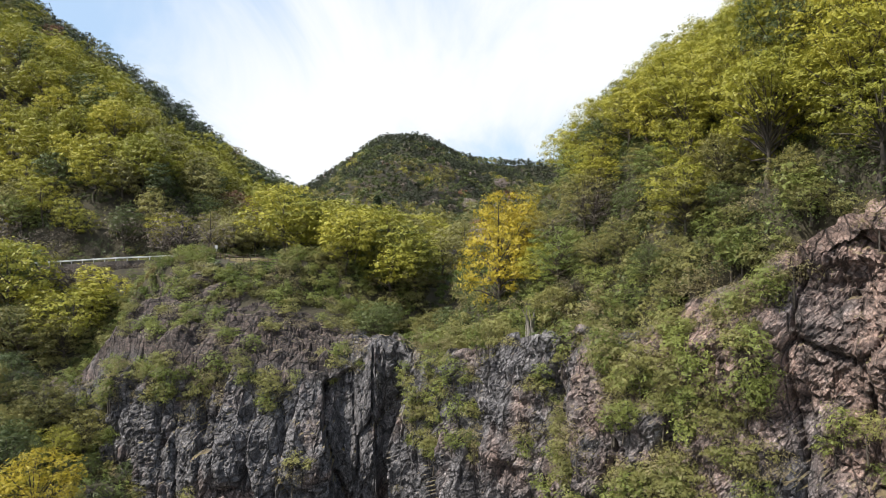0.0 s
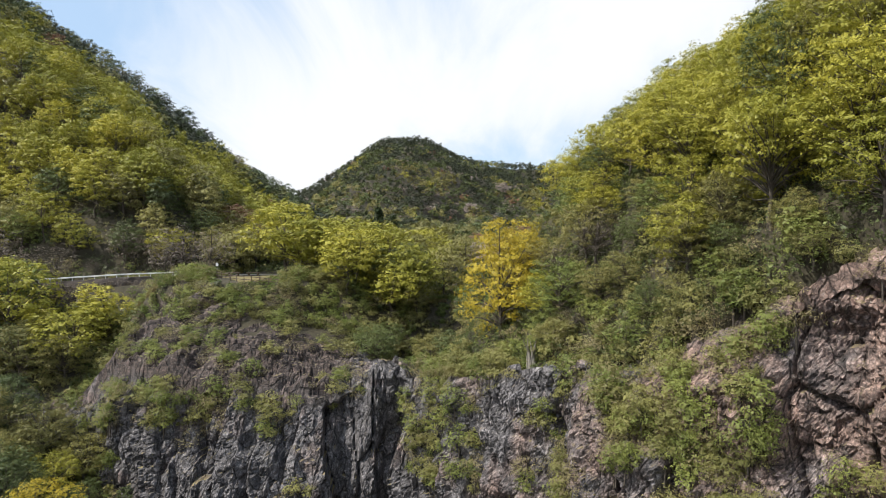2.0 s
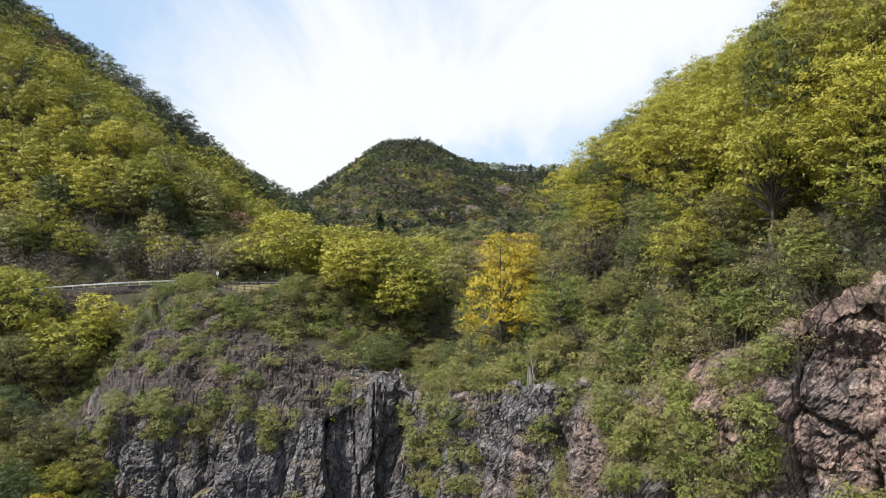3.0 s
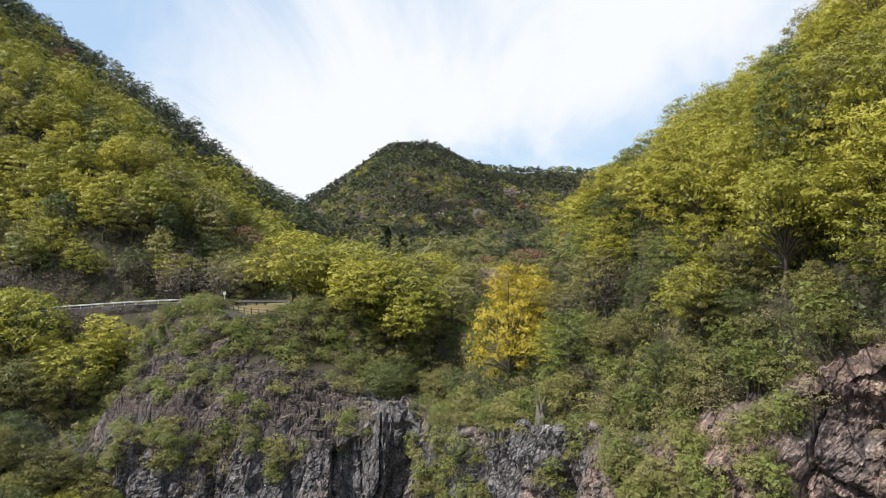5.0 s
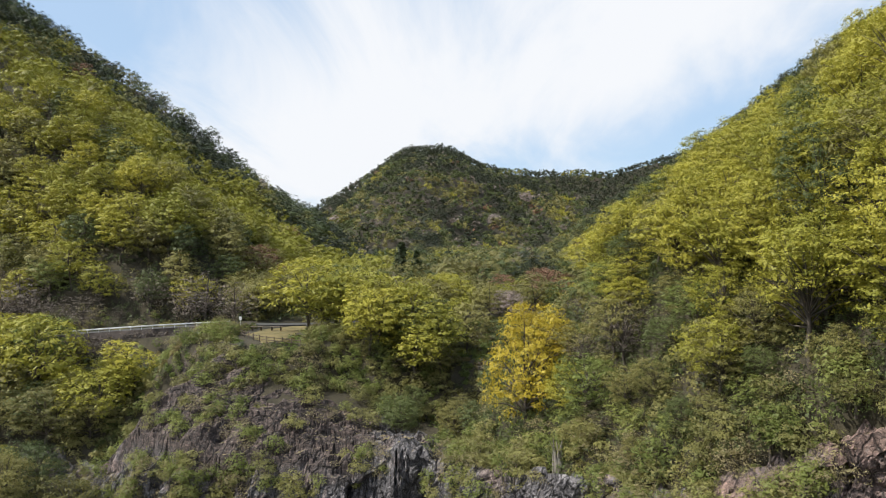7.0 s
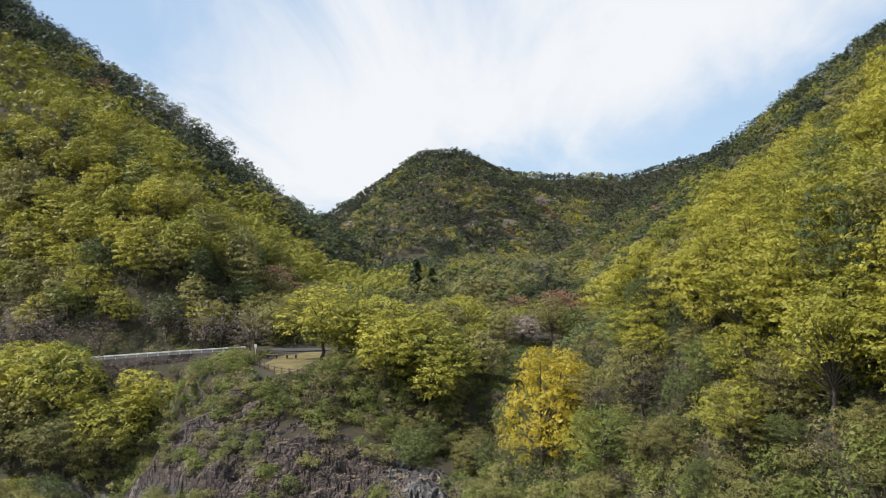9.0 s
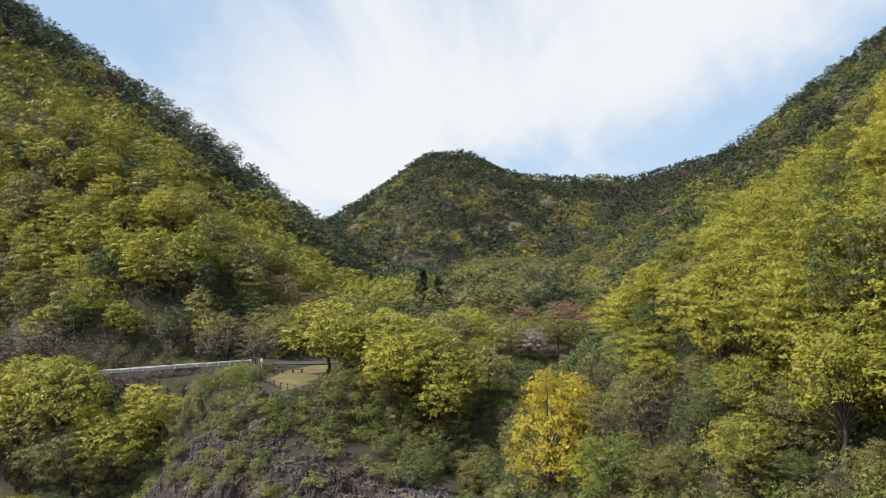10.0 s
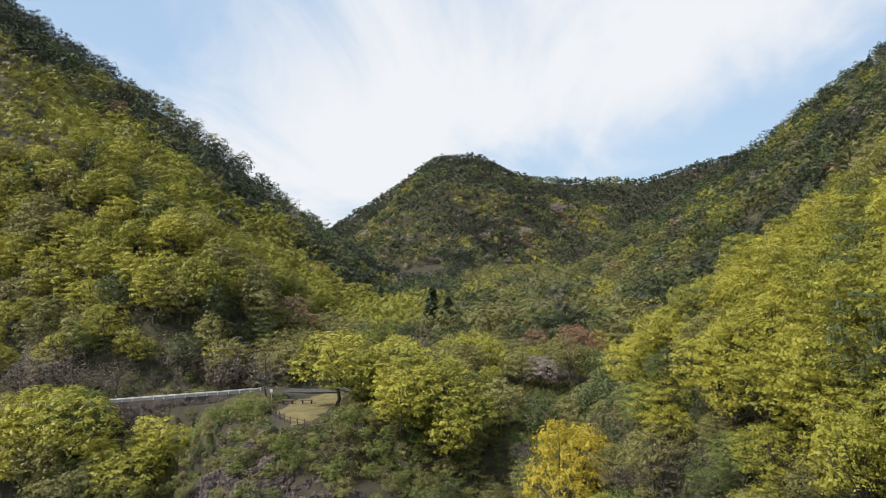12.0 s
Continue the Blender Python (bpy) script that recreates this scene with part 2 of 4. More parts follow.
def math_node(nt, kind, a, b):
    m = nt.nodes.new("ShaderNodeMath")
    m.operation = kind
    for sock, v in zip(m.inputs, (a, b)):
        if isinstance(v, (int, float)):
            sock.default_value = v
        else:
            nt.links.new(v, sock)
    return m.outputs[0]


def crack_node(nt, scale, stretch, wobble, turn=(0, 0, 0), feature="DISTANCE_TO_EDGE"):
    """Voronoi joints through the rock, bent by a coarse noise."""
    co = nt.nodes.new("ShaderNodeTexCoord")
    nn = nt.nodes.new("ShaderNodeTexNoise")
    nn.inputs["Scale"].default_value, nn.inputs["Detail"].default_value = 0.7, 6
    wob = nt.nodes.new("ShaderNodeVectorMath"); wob.operation = "MULTIPLY_ADD"
    wob.inputs[1].default_value = (wobble, wobble, wobble)
    mp = nt.nodes.new("ShaderNodeMapping")
    mp.inputs["Scale"].default_value = stretch
    mp.inputs["Rotation"].default_value = [radians(a) for a in turn]
    vor = nt.nodes.new("ShaderNodeTexVoronoi")
    vor.feature = feature
    vor.inputs["Scale"].default_value = scale
    nt.links.new(co.outputs["Object"], nn.inputs["Vector"])
    nt.links.new(nn.outputs["Color"], wob.inputs[0])
    nt.links.new(co.outputs["Object"], wob.inputs[2])
    nt.links.new(wob.outputs[0], mp.inputs[0])
    nt.links.new(mp.outputs[0], vor.inputs["Vector"])
    return vor


def rock_material():
    m, nt, bs, out = nodes("rock")
    co = nt.nodes.new("ShaderNodeTexCoord")
    sep = nt.nodes.new("ShaderNodeSeparateXYZ")
    nt.links.new(co.outputs["Object"], sep.inputs[0])
    mid = noise_node(nt, 1.1, 12, 0.74, distort=0.3)
    fine = noise_node(nt, 4.5, 9, 0.78)
    grey = ramp_node(nt, [(0.30, (0.04, 0.038, 0.039)), (0.48, (0.108, 0.103, 0.11)), (0.60, (0.195, 0.186, 0.194)), (0.74, (0.375, 0.36, 0.365))], mid)
    warm = ramp_node(nt, [(0.30, (0.085, 0.062, 0.054)), (0.48, (0.205, 0.142, 0.122)), (0.60, (0.32, 0.228, 0.195)), (0.74, (0.50, 0.39, 0.34))], mid)
    slate = ramp_node(nt, [(0.32, (0.024, 0.018, 0.017)), (0.5, (0.08, 0.06, 0.054)), (0.68, (0.20, 0.15, 0.132))], noise_node(nt, 1.2, 11, 0.74, (0.4, 1.5, 2.2), (0, 0, 17)))
    # pink rock in broad patches, more of it towards the east
    east = math_node(nt, "MULTIPLY", remap(nt, sep.outputs[0], 4, 24), 0.2)
    fac = remap(nt, math_node(nt, "ADD", noise_node(nt, 0.12, 7, 0.6), east), 0.52, 0.68)
    col = mix_node(nt, fac, grey, warm)
    # purple-brown slate capping the grey columns of the western bluff
    west = math_node(nt, "MULTIPLY", remap(nt, sep.outputs[0], -14, 6), 50.0)
    capped = math_node(nt, "SUBTRACT", math_node(nt, "ADD", math_node(nt, "MULTIPLY", noise_node(nt, 0.25, 6, 0.65), 9.0), sep.outputs[2]), west)
    col = mix_node(nt, remap(nt, capped, 32.5, 36.0), col, slate)
    # pale lichen, dark water streaks, tone from block to block, dark joints
    col = mix_node(nt, ramp_node(nt, [(0.56, (0, 0, 0)), (0.68, (0.55, 0.55, 0.55))], noise_node(nt, 2.6, 10, 0.78)), col, (0.46, 0.45, 0.42))
    col = mix_node(nt, 0.75, col, ramp_node(nt, [(0.36, (0.42, 0.41, 0.42)), (0.56, (1.12, 1.12, 1.12))], noise_node(nt, 0.75, 7, 0.65, (1, 1, 0.16))), "MULTIPLY")
    tone = nt.nodes.new("ShaderNodeSeparateXYZ")
    nt.links.new(crack_node(nt, 2.3, (1, 1, 0.7), 0.5, feature="F1").outputs["Color"], tone.inputs[0])
    col = mix_node(nt, 0.6, col, ramp_node(nt, [(0.0, (0.55, 0.55, 0.56)), (1.0, (1.4, 1.37, 1.34))], tone.outputs[0]), "MULTIPLY")
    joint = ramp_node(nt, [(0.0, (0, 0, 0)), (0.06, (1, 1, 1))], crack_node(nt, 0.75, (1, 1, 0.42), 0.9, (12, 0, 0)).outputs[0])
    small = ramp_node(nt, [(0.0, (0, 0, 0)), (0.07, (1, 1, 1))], crack_node(nt, 2.9, (1, 1, 0.8), 0.5, (-18, 14, 0)).outputs[0])
    col = mix_node(nt, 0.72, col, joint, "MULTIPLY")
    col = mix_node(nt, 0.4, col, small, "MULTIPLY")
    col = mix_node(nt, 0.8, col, ramp_node(nt, [(0.36, (0.3, 0.3, 0.3)), (0.5, (0.85, 0.85, 0.85)), (0.64, (1.9, 1.87, 1.83))], fine), "MULTIPLY")
    # soil and dry grass lodged on what faces upward
    geo = nt.nodes.new("ShaderNodeNewGeometry")
    up = nt.nodes.new("ShaderNodeSeparateXYZ")
    nt.links.new(geo.outputs["True Normal"], up.inputs[0])
    pat = math_node(nt, "ADD", math_node(nt, "MULTIPLY", noise_node(nt, 0.22, 6, 0.6), 0.9), up.outputs[2])
    turf = ramp_node(nt, [(0.3, (0.075, 0.058, 0.036)), (0.5, (0.20, 0.155, 0.085)), (0.7, (0.15, 0.15, 0.05))], noise_node(nt, 1.3, 6, 0.7))
    col = mix_node(nt, remap(nt, pat, 1.30, 1.46), col, turf)
    nt.links.new(col, bs.inputs["Base Color"])
    bs.inputs["Roughness"].default_value = 0.85
    c = bump_node(nt, mid, 0.8, 0.12, bs)
    c = bump_node(nt, joint, 0.7, 0.3, bs, c)
    c = bump_node(nt, small, 0.6, 0.12, bs, c)
    bump_node(nt, fine, 0.7, 0.1, bs, c)
    return m


ROCK = rock_material()

# ---- the lie of the land (heights against the first eye) ----
CLIFF = np.array([(-170, 122), (-95, 110), (-66, 101), (-50, 96), (-36, 88), (-16, 83.5), (-7, 85.5), (-1, 80), (4, 70.5), (9, 63.5), (13.5, 57), (19.5, 48.5), (23, 44.5), (26, 41), (36, 34), (62, 26), (130, 18)], float)
EDGE = np.array([-34, -33, -27, -17.5, -15, -14, -13, -11, -9.5, -8.7, -7.8, -5.5, -1.2, 1.8, 3.2, 6, 10], float)


def smooth_line(P, n=1400):
    d = np.r_[0, np.cumsum(np.linalg.norm(np.diff(P[:, :2], axis=0), axis=1))]
    s = np.linspace(0, d[-1], n)
    Q = np.stack([np.interp(s, d, P[:, i]) for i in range(P.shape[1])], 1)
    k = 31
    ker = np.hanning(k)
    ker /= ker.sum()
    pad = np.concatenate([np.repeat(Q[:1], k // 2, 0), Q, np.repeat(Q[-1:], k // 2, 0)])
    return s, np.stack([np.convolve(pad[:, i], ker, "valid") for i in range(P.shape[1])], 1)


LINE_S, LINE = smooth_line(np.c_[CLIFF, EDGE])
TAN = np.gradient(LINE[:, :2], axis=0)
TAN /= np.linalg.norm(TAN, axis=1, keepdims=True)
BACK = np.stack([-TAN[:, 1], TAN[:, 0]], 1)


def behind(x, y):
    """How far a place lies behind the cliff's edge (in front: minus)."""
    x, y = np.asarray(x, float), np.asarray(y, float)
    sh = x.shape
    p = np.stack([x.ravel(), y.ravel()], 1)
    out = np.empty(len(p))
    L = LINE[::5]
    for a in range(0, len(p), 20000):
        q = p[a:a + 20000]
        d2 = (q[:, None, 0] - L[None, :, 0]) ** 2 + (q[:, None, 1] - L[None, :, 1]) ** 2
        j = d2.argmin(1)
        v = q - L[j, :2]
        side = (v * BACK[::5][j]).sum(1)
        out[a:a + 20000] = np.sqrt(d2[np.arange(len(q)), j]) * np.where(side < 0, -1, 1)
    return out.reshape(sh)


def upland(x, y):
    x, y = np.asarray(x, float), np.asarray(y, float)
    bluff = np.interp(y - 5 * step(-26, -17, x), [60, 86, 95, 101, 105.5, 108], [-22, -14, -11, -8.4, -4.0, -1.9])
    bank = np.interp(y, [60, 90, 105, 118, 126.2, 127.0], [-45, -28, -19, -11, -7.5, -3.2])
    w = step(0, -13, x + 45 - 0.9 * np.clip(y - 97, 0, 9) * step(114, 108, y))
    low = bluff * (1 - w) + bank * w + 0.02 * np.maximum(0, y - 136)
    low = low - 4.0 * step(-17, -5, x) * step(24, 10, x) * step(92, 101, y) * step(142, 118, y)
    low = low + np.where(y > 127, 0.035 * np.clip(x + 46, -40, 0) * step(150, 140, y), 0)
    left = np.minimum((y - 137.5) * 0.95 - 2, -33.5 - 0.705 * x) - 0.9 * np.maximum(0, y - 388)
    c1 = 3.5 + 1.6 * (x - 19) + 0.6 * (y - 56)
    c2 = 11.6 + 0.75 * (x - 19) + 0.12 * (y - 56)
    near = np.minimum(c1, c2) - 4.0 - 0.9 * np.maximum(0, y - 86)
    right = -31 + 0.7 * x - 2.0 * np.maximum(0, 112 - y) - 0.5 * np.maximum(0, y - 470)
    rough = fbm(x / 38, y / 38, 0, 4, 3)
    hills = np.maximum(np.maximum(left, near), right) + rough * np.where(y > 140, 5.0, 1.5)
    crest = 118 + 40 * np.exp(-((x + 42) / np.where(x < -42, 120, 62)) ** 2) - 0.42 * np.maximum(0, -90 - x) + 0.28 * np.maximum(0, x - 200) * (x < 330) + 36 * (x >= 330)
    far = crest - np.where(y < 970, (970 - y) * 0.29, (y - 970) * 0.4)
    far = far + 16 * fbm(x / 150, y / 260, 0, 4, 9) * step(970, 800, y) + 3 * fbm(x / 40, y / 40, 0, 3, 11)
    g = np.maximum(low + 0.4 * fbm(x / 9, y / 9, 0, 3, 5), hills)
    g = np.where(y > 430, np.maximum(g, far), g)
    return np.maximum(g, -45 + 0.02 * np.hypot(x, y))


def ground(x, y):
    """Height of the ground in the world."""
    d = behind(x, y)
    u = upland(x, y)
    base = -45 + 0.8 * fbm(np.asarray(x) / 12, np.asarray(y) / 12, 0, 3, 2)
    base = base + 17 * step(-24, -42, x) * step(44, 72, y) + 6 * step(-48, -60, x) * step(60, 92, y)
    set_back = 0.4 + 3.1 * step(4, -4, x) + 0.5 * step(17, 23, x)
    w = step(0, 1, (d - set_back) / (0.8 * set_back + 0.6))
    return base * (1 - w) + u * w + EYE


def axis(*runs):
    return np.unique(np.concatenate([np.arange(a, b, s) for a, b, s in runs]).round(3))


def terrain():
    xs = axis((-4000, -700, 220), (-700, -300, 20), (-300, -112, 5), (-112, 64, 1.6), (64, 300, 6), (300, 700, 20), (700, 4200, 220))
    ys = axis((-4000, -200, 250), (-200, 10, 20), (10, 30, 4), (30, 142, 1.5), (142, 300, 4), (300, 520, 7), (520, 1100, 14), (1100, 4300, 200))
    X, Y = np.meshgrid(xs, ys)
    Z = ground(X, Y)
    me = mesh_from("ground", np.stack([X, Y, Z], -1).reshape(-1, 3), grid_faces(len(ys), len(xs)), [SOIL], smooth=True)
    tagged(new("ground", me), "dark leaf-littered soil of the valley and slopes", "ground", kind="structure")


terrain()


def blocks(u, v, seed, crack, tilt=0.8):
    """Fractured relief: every block a flat, tilted facet set back or forth, with open joints between."""
    u, v = np.broadcast_arrays(np.asarray(u, float), np.asarray(v, float))
    iu, iv = np.floor(u).astype(np.int64), np.floor(v).astype(np.int64)
    f1, f2, out = np.full(u.shape, 9.0), np.full(u.shape, 9.0), np.zeros(u.shape)
    zero = np.zeros_like(iu)
    for a in (-1, 0, 1):
        for b in (-1, 0, 1):
            ju, jv = iu + a, iv + b
            du = u - (ju + 0.5 + 0.45 * lattice(ju, jv, zero, seed))
            dv = v - (jv + 0.5 + 0.45 * lattice(ju, jv, zero, seed + 1))
            d = np.hypot(du, dv)
            near = d < f1
            f2 = np.where(near, f1, np.minimum(f2, d))
            out = np.where(near, 0.5 * lattice(ju, jv, zero, seed + 2) + tilt * (du * lattice(ju, jv, zero, seed + 3) + dv * lattice(ju, jv, zero, seed + 4)), out)
            f1 = np.where(near, d, f1)
    return out - crack * np.exp(-(f2 - f1) / 0.06)


def cliff():
    """The rock: a dome behind the edge, then the face below it, in one displaced sheet."""
    i0, i1 = np.searchsorted(LINE[:, 0], -72), np.searchsorted(LINE[:, 0], 48)
    turn = LINE_S[np.searchsorted(LINE[:, 0], 3)]
    s = np.concatenate([np.arange(LINE_S[i0], turn, 0.22), np.arange(turn, LINE_S[i1], 0.15)])
    cx, cy, top = (np.interp(s, LINE_S, LINE[:, k]) for k in range(3))
    bx, by = (np.interp(s, LINE_S, BACK[:, k]) for k in range(2))
    top = top + (1.5 + 1.2 * step(0, -10, cx)) * fbm(s / 6.5, 0, 0, 3, 30) + 0.5 * blocks(s / 1.9, 0.5, 29, 0.4)
    back = np.concatenate([np.arange(28, 20, -1.0), np.arange(20, 0, -0.25)])
    down = np.concatenate([np.arange(0, 32, 0.19), np.arange(32, 47, 0.8)])
    D, C = back[:, None], cx[None]
    x, y = cx + bx * D, cy + by * D
    u = upland(x, y)
    edge = step(9, 0, D) * (1 - 0.6 * step(-2, 6, C))
    dome = step(-52, -45, x) * step(0, -7, x) * step(20, 14, D)
    q = y - 0.3 * x + 1.8 * fbm(x / 9, y / 9, 0, 3, 20)
    lay = q / 2.9 - np.floor(q / 2.9)
    lay2 = (q + 0.5) / 1.3 - np.floor((q + 0.5) / 1.3)
    strata = 0.7 * (step(0, 0.7, lay) - step(0.72, 1.0, lay)) + 0.28 * (step(0, 0.6, lay2) - step(0.62, 1.0, lay2))
    dip = (y - 0.75 * x + 1.2 * fbm(x / 5, y / 5, 0, 3, 26)) / 0.85
    slab = dip - np.floor(dip)
    lie = y - 0.35 * x + 1.0 * fbm(x / 6, y / 6, 0, 3, 26)
    chips = 0.6 * blocks((x + 0.35 * y) / 4.2, lie / 1.1, 27, 0.5, 0.9) + 0.22 * blocks((x + 0.35 * y) / 1.4, lie / 0.5, 18, 0.4) + 0.08 * fbm(x / 0.35, y / 0.35, 0, 2, 28)
    strata = strata + 0.2 * (0.4 + 1.2 * fbm(x / 7, y / 4, 0, 2, 19)) * slab + chips
    rug = 0.9 * fbm(x / 4, y / 4, 0, 4, 22) + 0.8 * blocks(x / 2.4, y / 1.5, 23, 0.3)
    reach = 11 - 9.2 * step(-2, 6, C) + 0.7 * step(18, 23, C)
    lift = -1.6 + 1.9 * step(1, 0.5, D / reach) + dome * (1.4 + strata + 0.35 * rug) + 0.5 * rug * step(1, 0.4, D / reach) + step(-4, 6, C) * step(1.6, 0.6, D / reach) * (0.45 * blocks(x / 1.3, y / 1.1, 24, 0.5) + 0.22 * blocks(x / 0.5, y / 0.45, 25, 0.4))
    z = u * (1 - edge * 0.55) + top * edge * 0.55 + lift * (1 - 0.35 * step(1.5, 0, D))
    upper = np.stack([x, y, z], -1)
    H = down[:, None]
    fade = step(-0.3, 0.9, H)
    z = top + 0.2 - H
    lean = 0.10 * H + (1.6 + 1.2 * vnoise(s / 7, 0, 0, 38)) * (1 - np.exp(-H / 3.5))
    big = 2.4 * fbm(C / 12, cy / 12, z / 26, 3, 31)
    east = step(2, 16, C)
    wob = 0.5 * fbm(s / 5, 0, z / 7, 3, 36)
    cols = 1.35 * blocks((s + wob) / 3.0, z / 17 + s * 0.03, 41, 1.0, 1.1) + 0.5 * blocks((s + wob) / 1.15, z / 4.5 + s * 0.05, 45, 0.5, 1.0)
    hewn = 1.3 * blocks((s + 2 * wob) / 4.6, (z + wob) / 8.5 + s * 0.08, 51, 0.6, 0.7) + 0.34 * blocks((s + wob) / 1.3, (z + 1.5 * wob) / 1.9, 55, 0.5, 0.8) + 0.13 * blocks((s + z * 0.3 + wob) / 0.6, (z + wob) / 0.8, 57, 0.5, 0.8)
    tiny = 0.17 * blocks((s + wob) / 0.8, (z + wob) / 1.5, 61, 0.5) + 0.12 * fbm(s / 0.45, 0, z / 0.45, 2, 35) + 0.2 * fbm(s / 2.2, 0, z / 2.6, 3, 37)
    bed = (z + 0.45 * s + 1.6 * fbm(s / 4, 0, z / 4, 3, 47)) / 0.75
    bed2 = (z - 0.6 * s + 1.2 * fbm(s / 3, 0, z / 5, 3, 48)) / 0.5
    scale = 0.55 + 0.7 * fbm(s / 5, 0, z / 5, 2, 49)
    tiny = tiny + (0.12 * east + 0.1) * scale * (bed - np.floor(bed)) + (0.08 - 0.04 * east) * scale * (bed2 - np.floor(bed2)) + 0.16 * blocks(s / 0.42, z / 0.5, 63, 0.4)
    shelf = 0.8 * fbm(s / 7, 0, z / 2.2, 3, 34)
    gully = (2.2 * np.exp(-((C + 6) / 1.4) ** 2) + 1.2 * np.exp(-((C + 12.5) / 0.8) ** 2) + 1.6 * np.exp(-((C - 11) / 1.0) ** 2)) * step(0, 6, H)
    out_by = lean + fade * (big + cols * (1 - east) + hewn * east + tiny + shelf * (0.6 + 0.4 * east) - gully)
    face = np.stack([cx - bx * out_by, cy - by * out_by, z + np.zeros_like(out_by)], -1)
    V = np.concatenate([upper, face])
    V[..., 2] += EYE
    me = mesh_from("cliff", V.reshape(-1, 3), grid_faces(V.shape[0], V.shape[1])[:, ::-1], [ROCK], smooth=False)
    tagged(new("cliff", me), "dark grey and pinkish fissured rock cliff face", "cliff", kind="structure")
    return V, len(back)


ROCKFACE, RIM = cliff()


# ---- plants ----
def leaf_quads(centres, normals, size, rng):
    n = len(centres)
    t = rng.normal(size=(n, 3))
    a = np.cross(normals, t)
    a /= np.linalg.norm(a, axis=1, keepdims=True) + 1e-9
    b = np.cross(normals, a)
    L = (size * rng.uniform(0.6, 1.35, n))[:, None]
    W = L * rng.uniform(0.6, 0.95, n)[:, None]
    V = np.stack([centres - a * L * 0.45 - b * W * 0.5, centres - a * L * 0.3 + b * W * 0.5, centres + a * L * 0.6], 1)
    return V.reshape(-1, 3), np.arange(3 * n).reshape(-1, 3)


def crown_shape(rng, radius, low, high, clumps, leaves, size, clump=1.1, flat=0.42, skew=0.0, wild=0.45, lobe_count=7, fat=1.0):
    """A crown of rounded lobes, each set with pads of leaves along its upper skin, with gaps between."""
    lobes = [np.array([0.0, 0.0, 0.55])]
    for k in range(lobe_count):
        a, e = skew + k * 2.4 + rng.normal(0, 0.25), 0.1 + 0.5 * rng.random() ** 1.3
        rr = rng.uniform(0.48, 0.72)
        lobes.append(np.array([rr * math.cos(a), rr * math.sin(a), e]))
    lobes = np.array(lobes)
    girth = fat * rng.uniform(0.3, 0.44, len(lobes))
    pick = rng.integers(0, len(lobes), clumps * 25)
    p = rng.normal(size=(len(pick), 3))
    p /= np.linalg.norm(p, axis=1, keepdims=True)
    p[:, 2] = np.where((p[:, 2] < -0.3) & (rng.random(len(p)) < 0.7), -p[:, 2], p[:, 2])
    p = lobes[pick] + p * girth[pick][:, None]
    buried = (np.linalg.norm(p[:, None] - lobes[None], axis=2) < 0.82 * girth[None]).any(1)
    p = p[~buried & (p[:, 2] > -0.28)]
    Q = np.stack([p[:, 0] * radius, p[:, 1] * radius, low + (high - low) * (0.18 + 0.82 * p[:, 2])], 1)
    space = np.array([1, 1, 1.5])
    chosen, gap = [0], 0.55 * radius
    while len(chosen) < clumps:
        for i in range(1, len(Q)):
            if len(chosen) < clumps and (((Q[chosen] - Q[i]) * space) ** 2).sum(1).min() > gap * gap:
                chosen.append(i)
        gap *= 0.85
    C = Q[chosen]
    mid = np.array([0, 0, low + 0.3 * (high - low)])
    rc = clump * rng.uniform(0.65, 1.3, len(C))
    g = rng.normal(size=(clumps, leaves, 3))
    g /= np.linalg.norm(g, axis=2, keepdims=True)
    g[..., 2] = np.where((g[..., 2] < -0.1) & (rng.random((clumps, leaves)) < 0.75), -g[..., 2], g[..., 2])
    ragged = 1 + 0.35 * rng.normal(size=(clumps, leaves, 1))
    P = C[:, None] + g * np.clip(ragged, 0.3, 1.5) * rc[:, None, None] * np.array([1, 1, flat])
    out = C - mid
    out /= np.linalg.norm(out, axis=1, keepdims=True) + 1e-9
    N = g * np.array([1, 1, 1.25]) + 0.35 * out[:, None] + np.array([0, 0, 0.3]) + wild * rng.normal(size=P.shape)
    N /= np.linalg.norm(N, axis=2, keepdims=True)
    V, F = leaf_quads(P.reshape(-1, 3), N.reshape(-1, 3), size, rng)
    return C, V, F


def trunk_shape(rng, C, low, high, girth, limbs, sides=6):
    lean = rng.normal(0, 0.06, 2) * high
    zs = np.array([-1.2, 0.0, low * 0.5, low, low + 0.45 * (high - low), low + 0.8 * (high - low)])
    P = np.stack([lean[0] * (zs / high) ** 2 * np.sign(zs) + rng.normal(0, 0.02 * high, 6) * (zs > 1), lean[1] * (zs / high) ** 2 + rng.normal(0, 0.02 * high, 6) * (zs > 1), zs], 1)
    pieces = [tube(P, girth * np.array([1.35, 1.1, 0.85, 0.7, 0.4, 0.12]), sides)]
    for k in rng.permutation(len(C))[:limbs]:
        c = C[k]
        f = rng.uniform(0.35, 0.8)
        z0 = low * 0.75 + f * max(0.3, min(c[2] - 0.2, zs[-1]) - low * 0.75) * 0.75
        a = np.array([np.interp(z0, zs, P[:, 0]), np.interp(z0, zs, P[:, 1]), z0])
        m = a * 0.5 + c * 0.5 + np.array([0, 0, 0.12 * high * rng.uniform(-0.2, 0.6)]) + rng.normal(0, 0.15, 3)
        q = [a, a * 0.6 + m * 0.4, m, m * 0.4 + c * 0.6, c]
        pieces.append(tube(q, girth * np.array([0.4, 0.32, 0.24, 0.16, 0.07]), 3))
    return pieces[0], merge(pieces[1:])


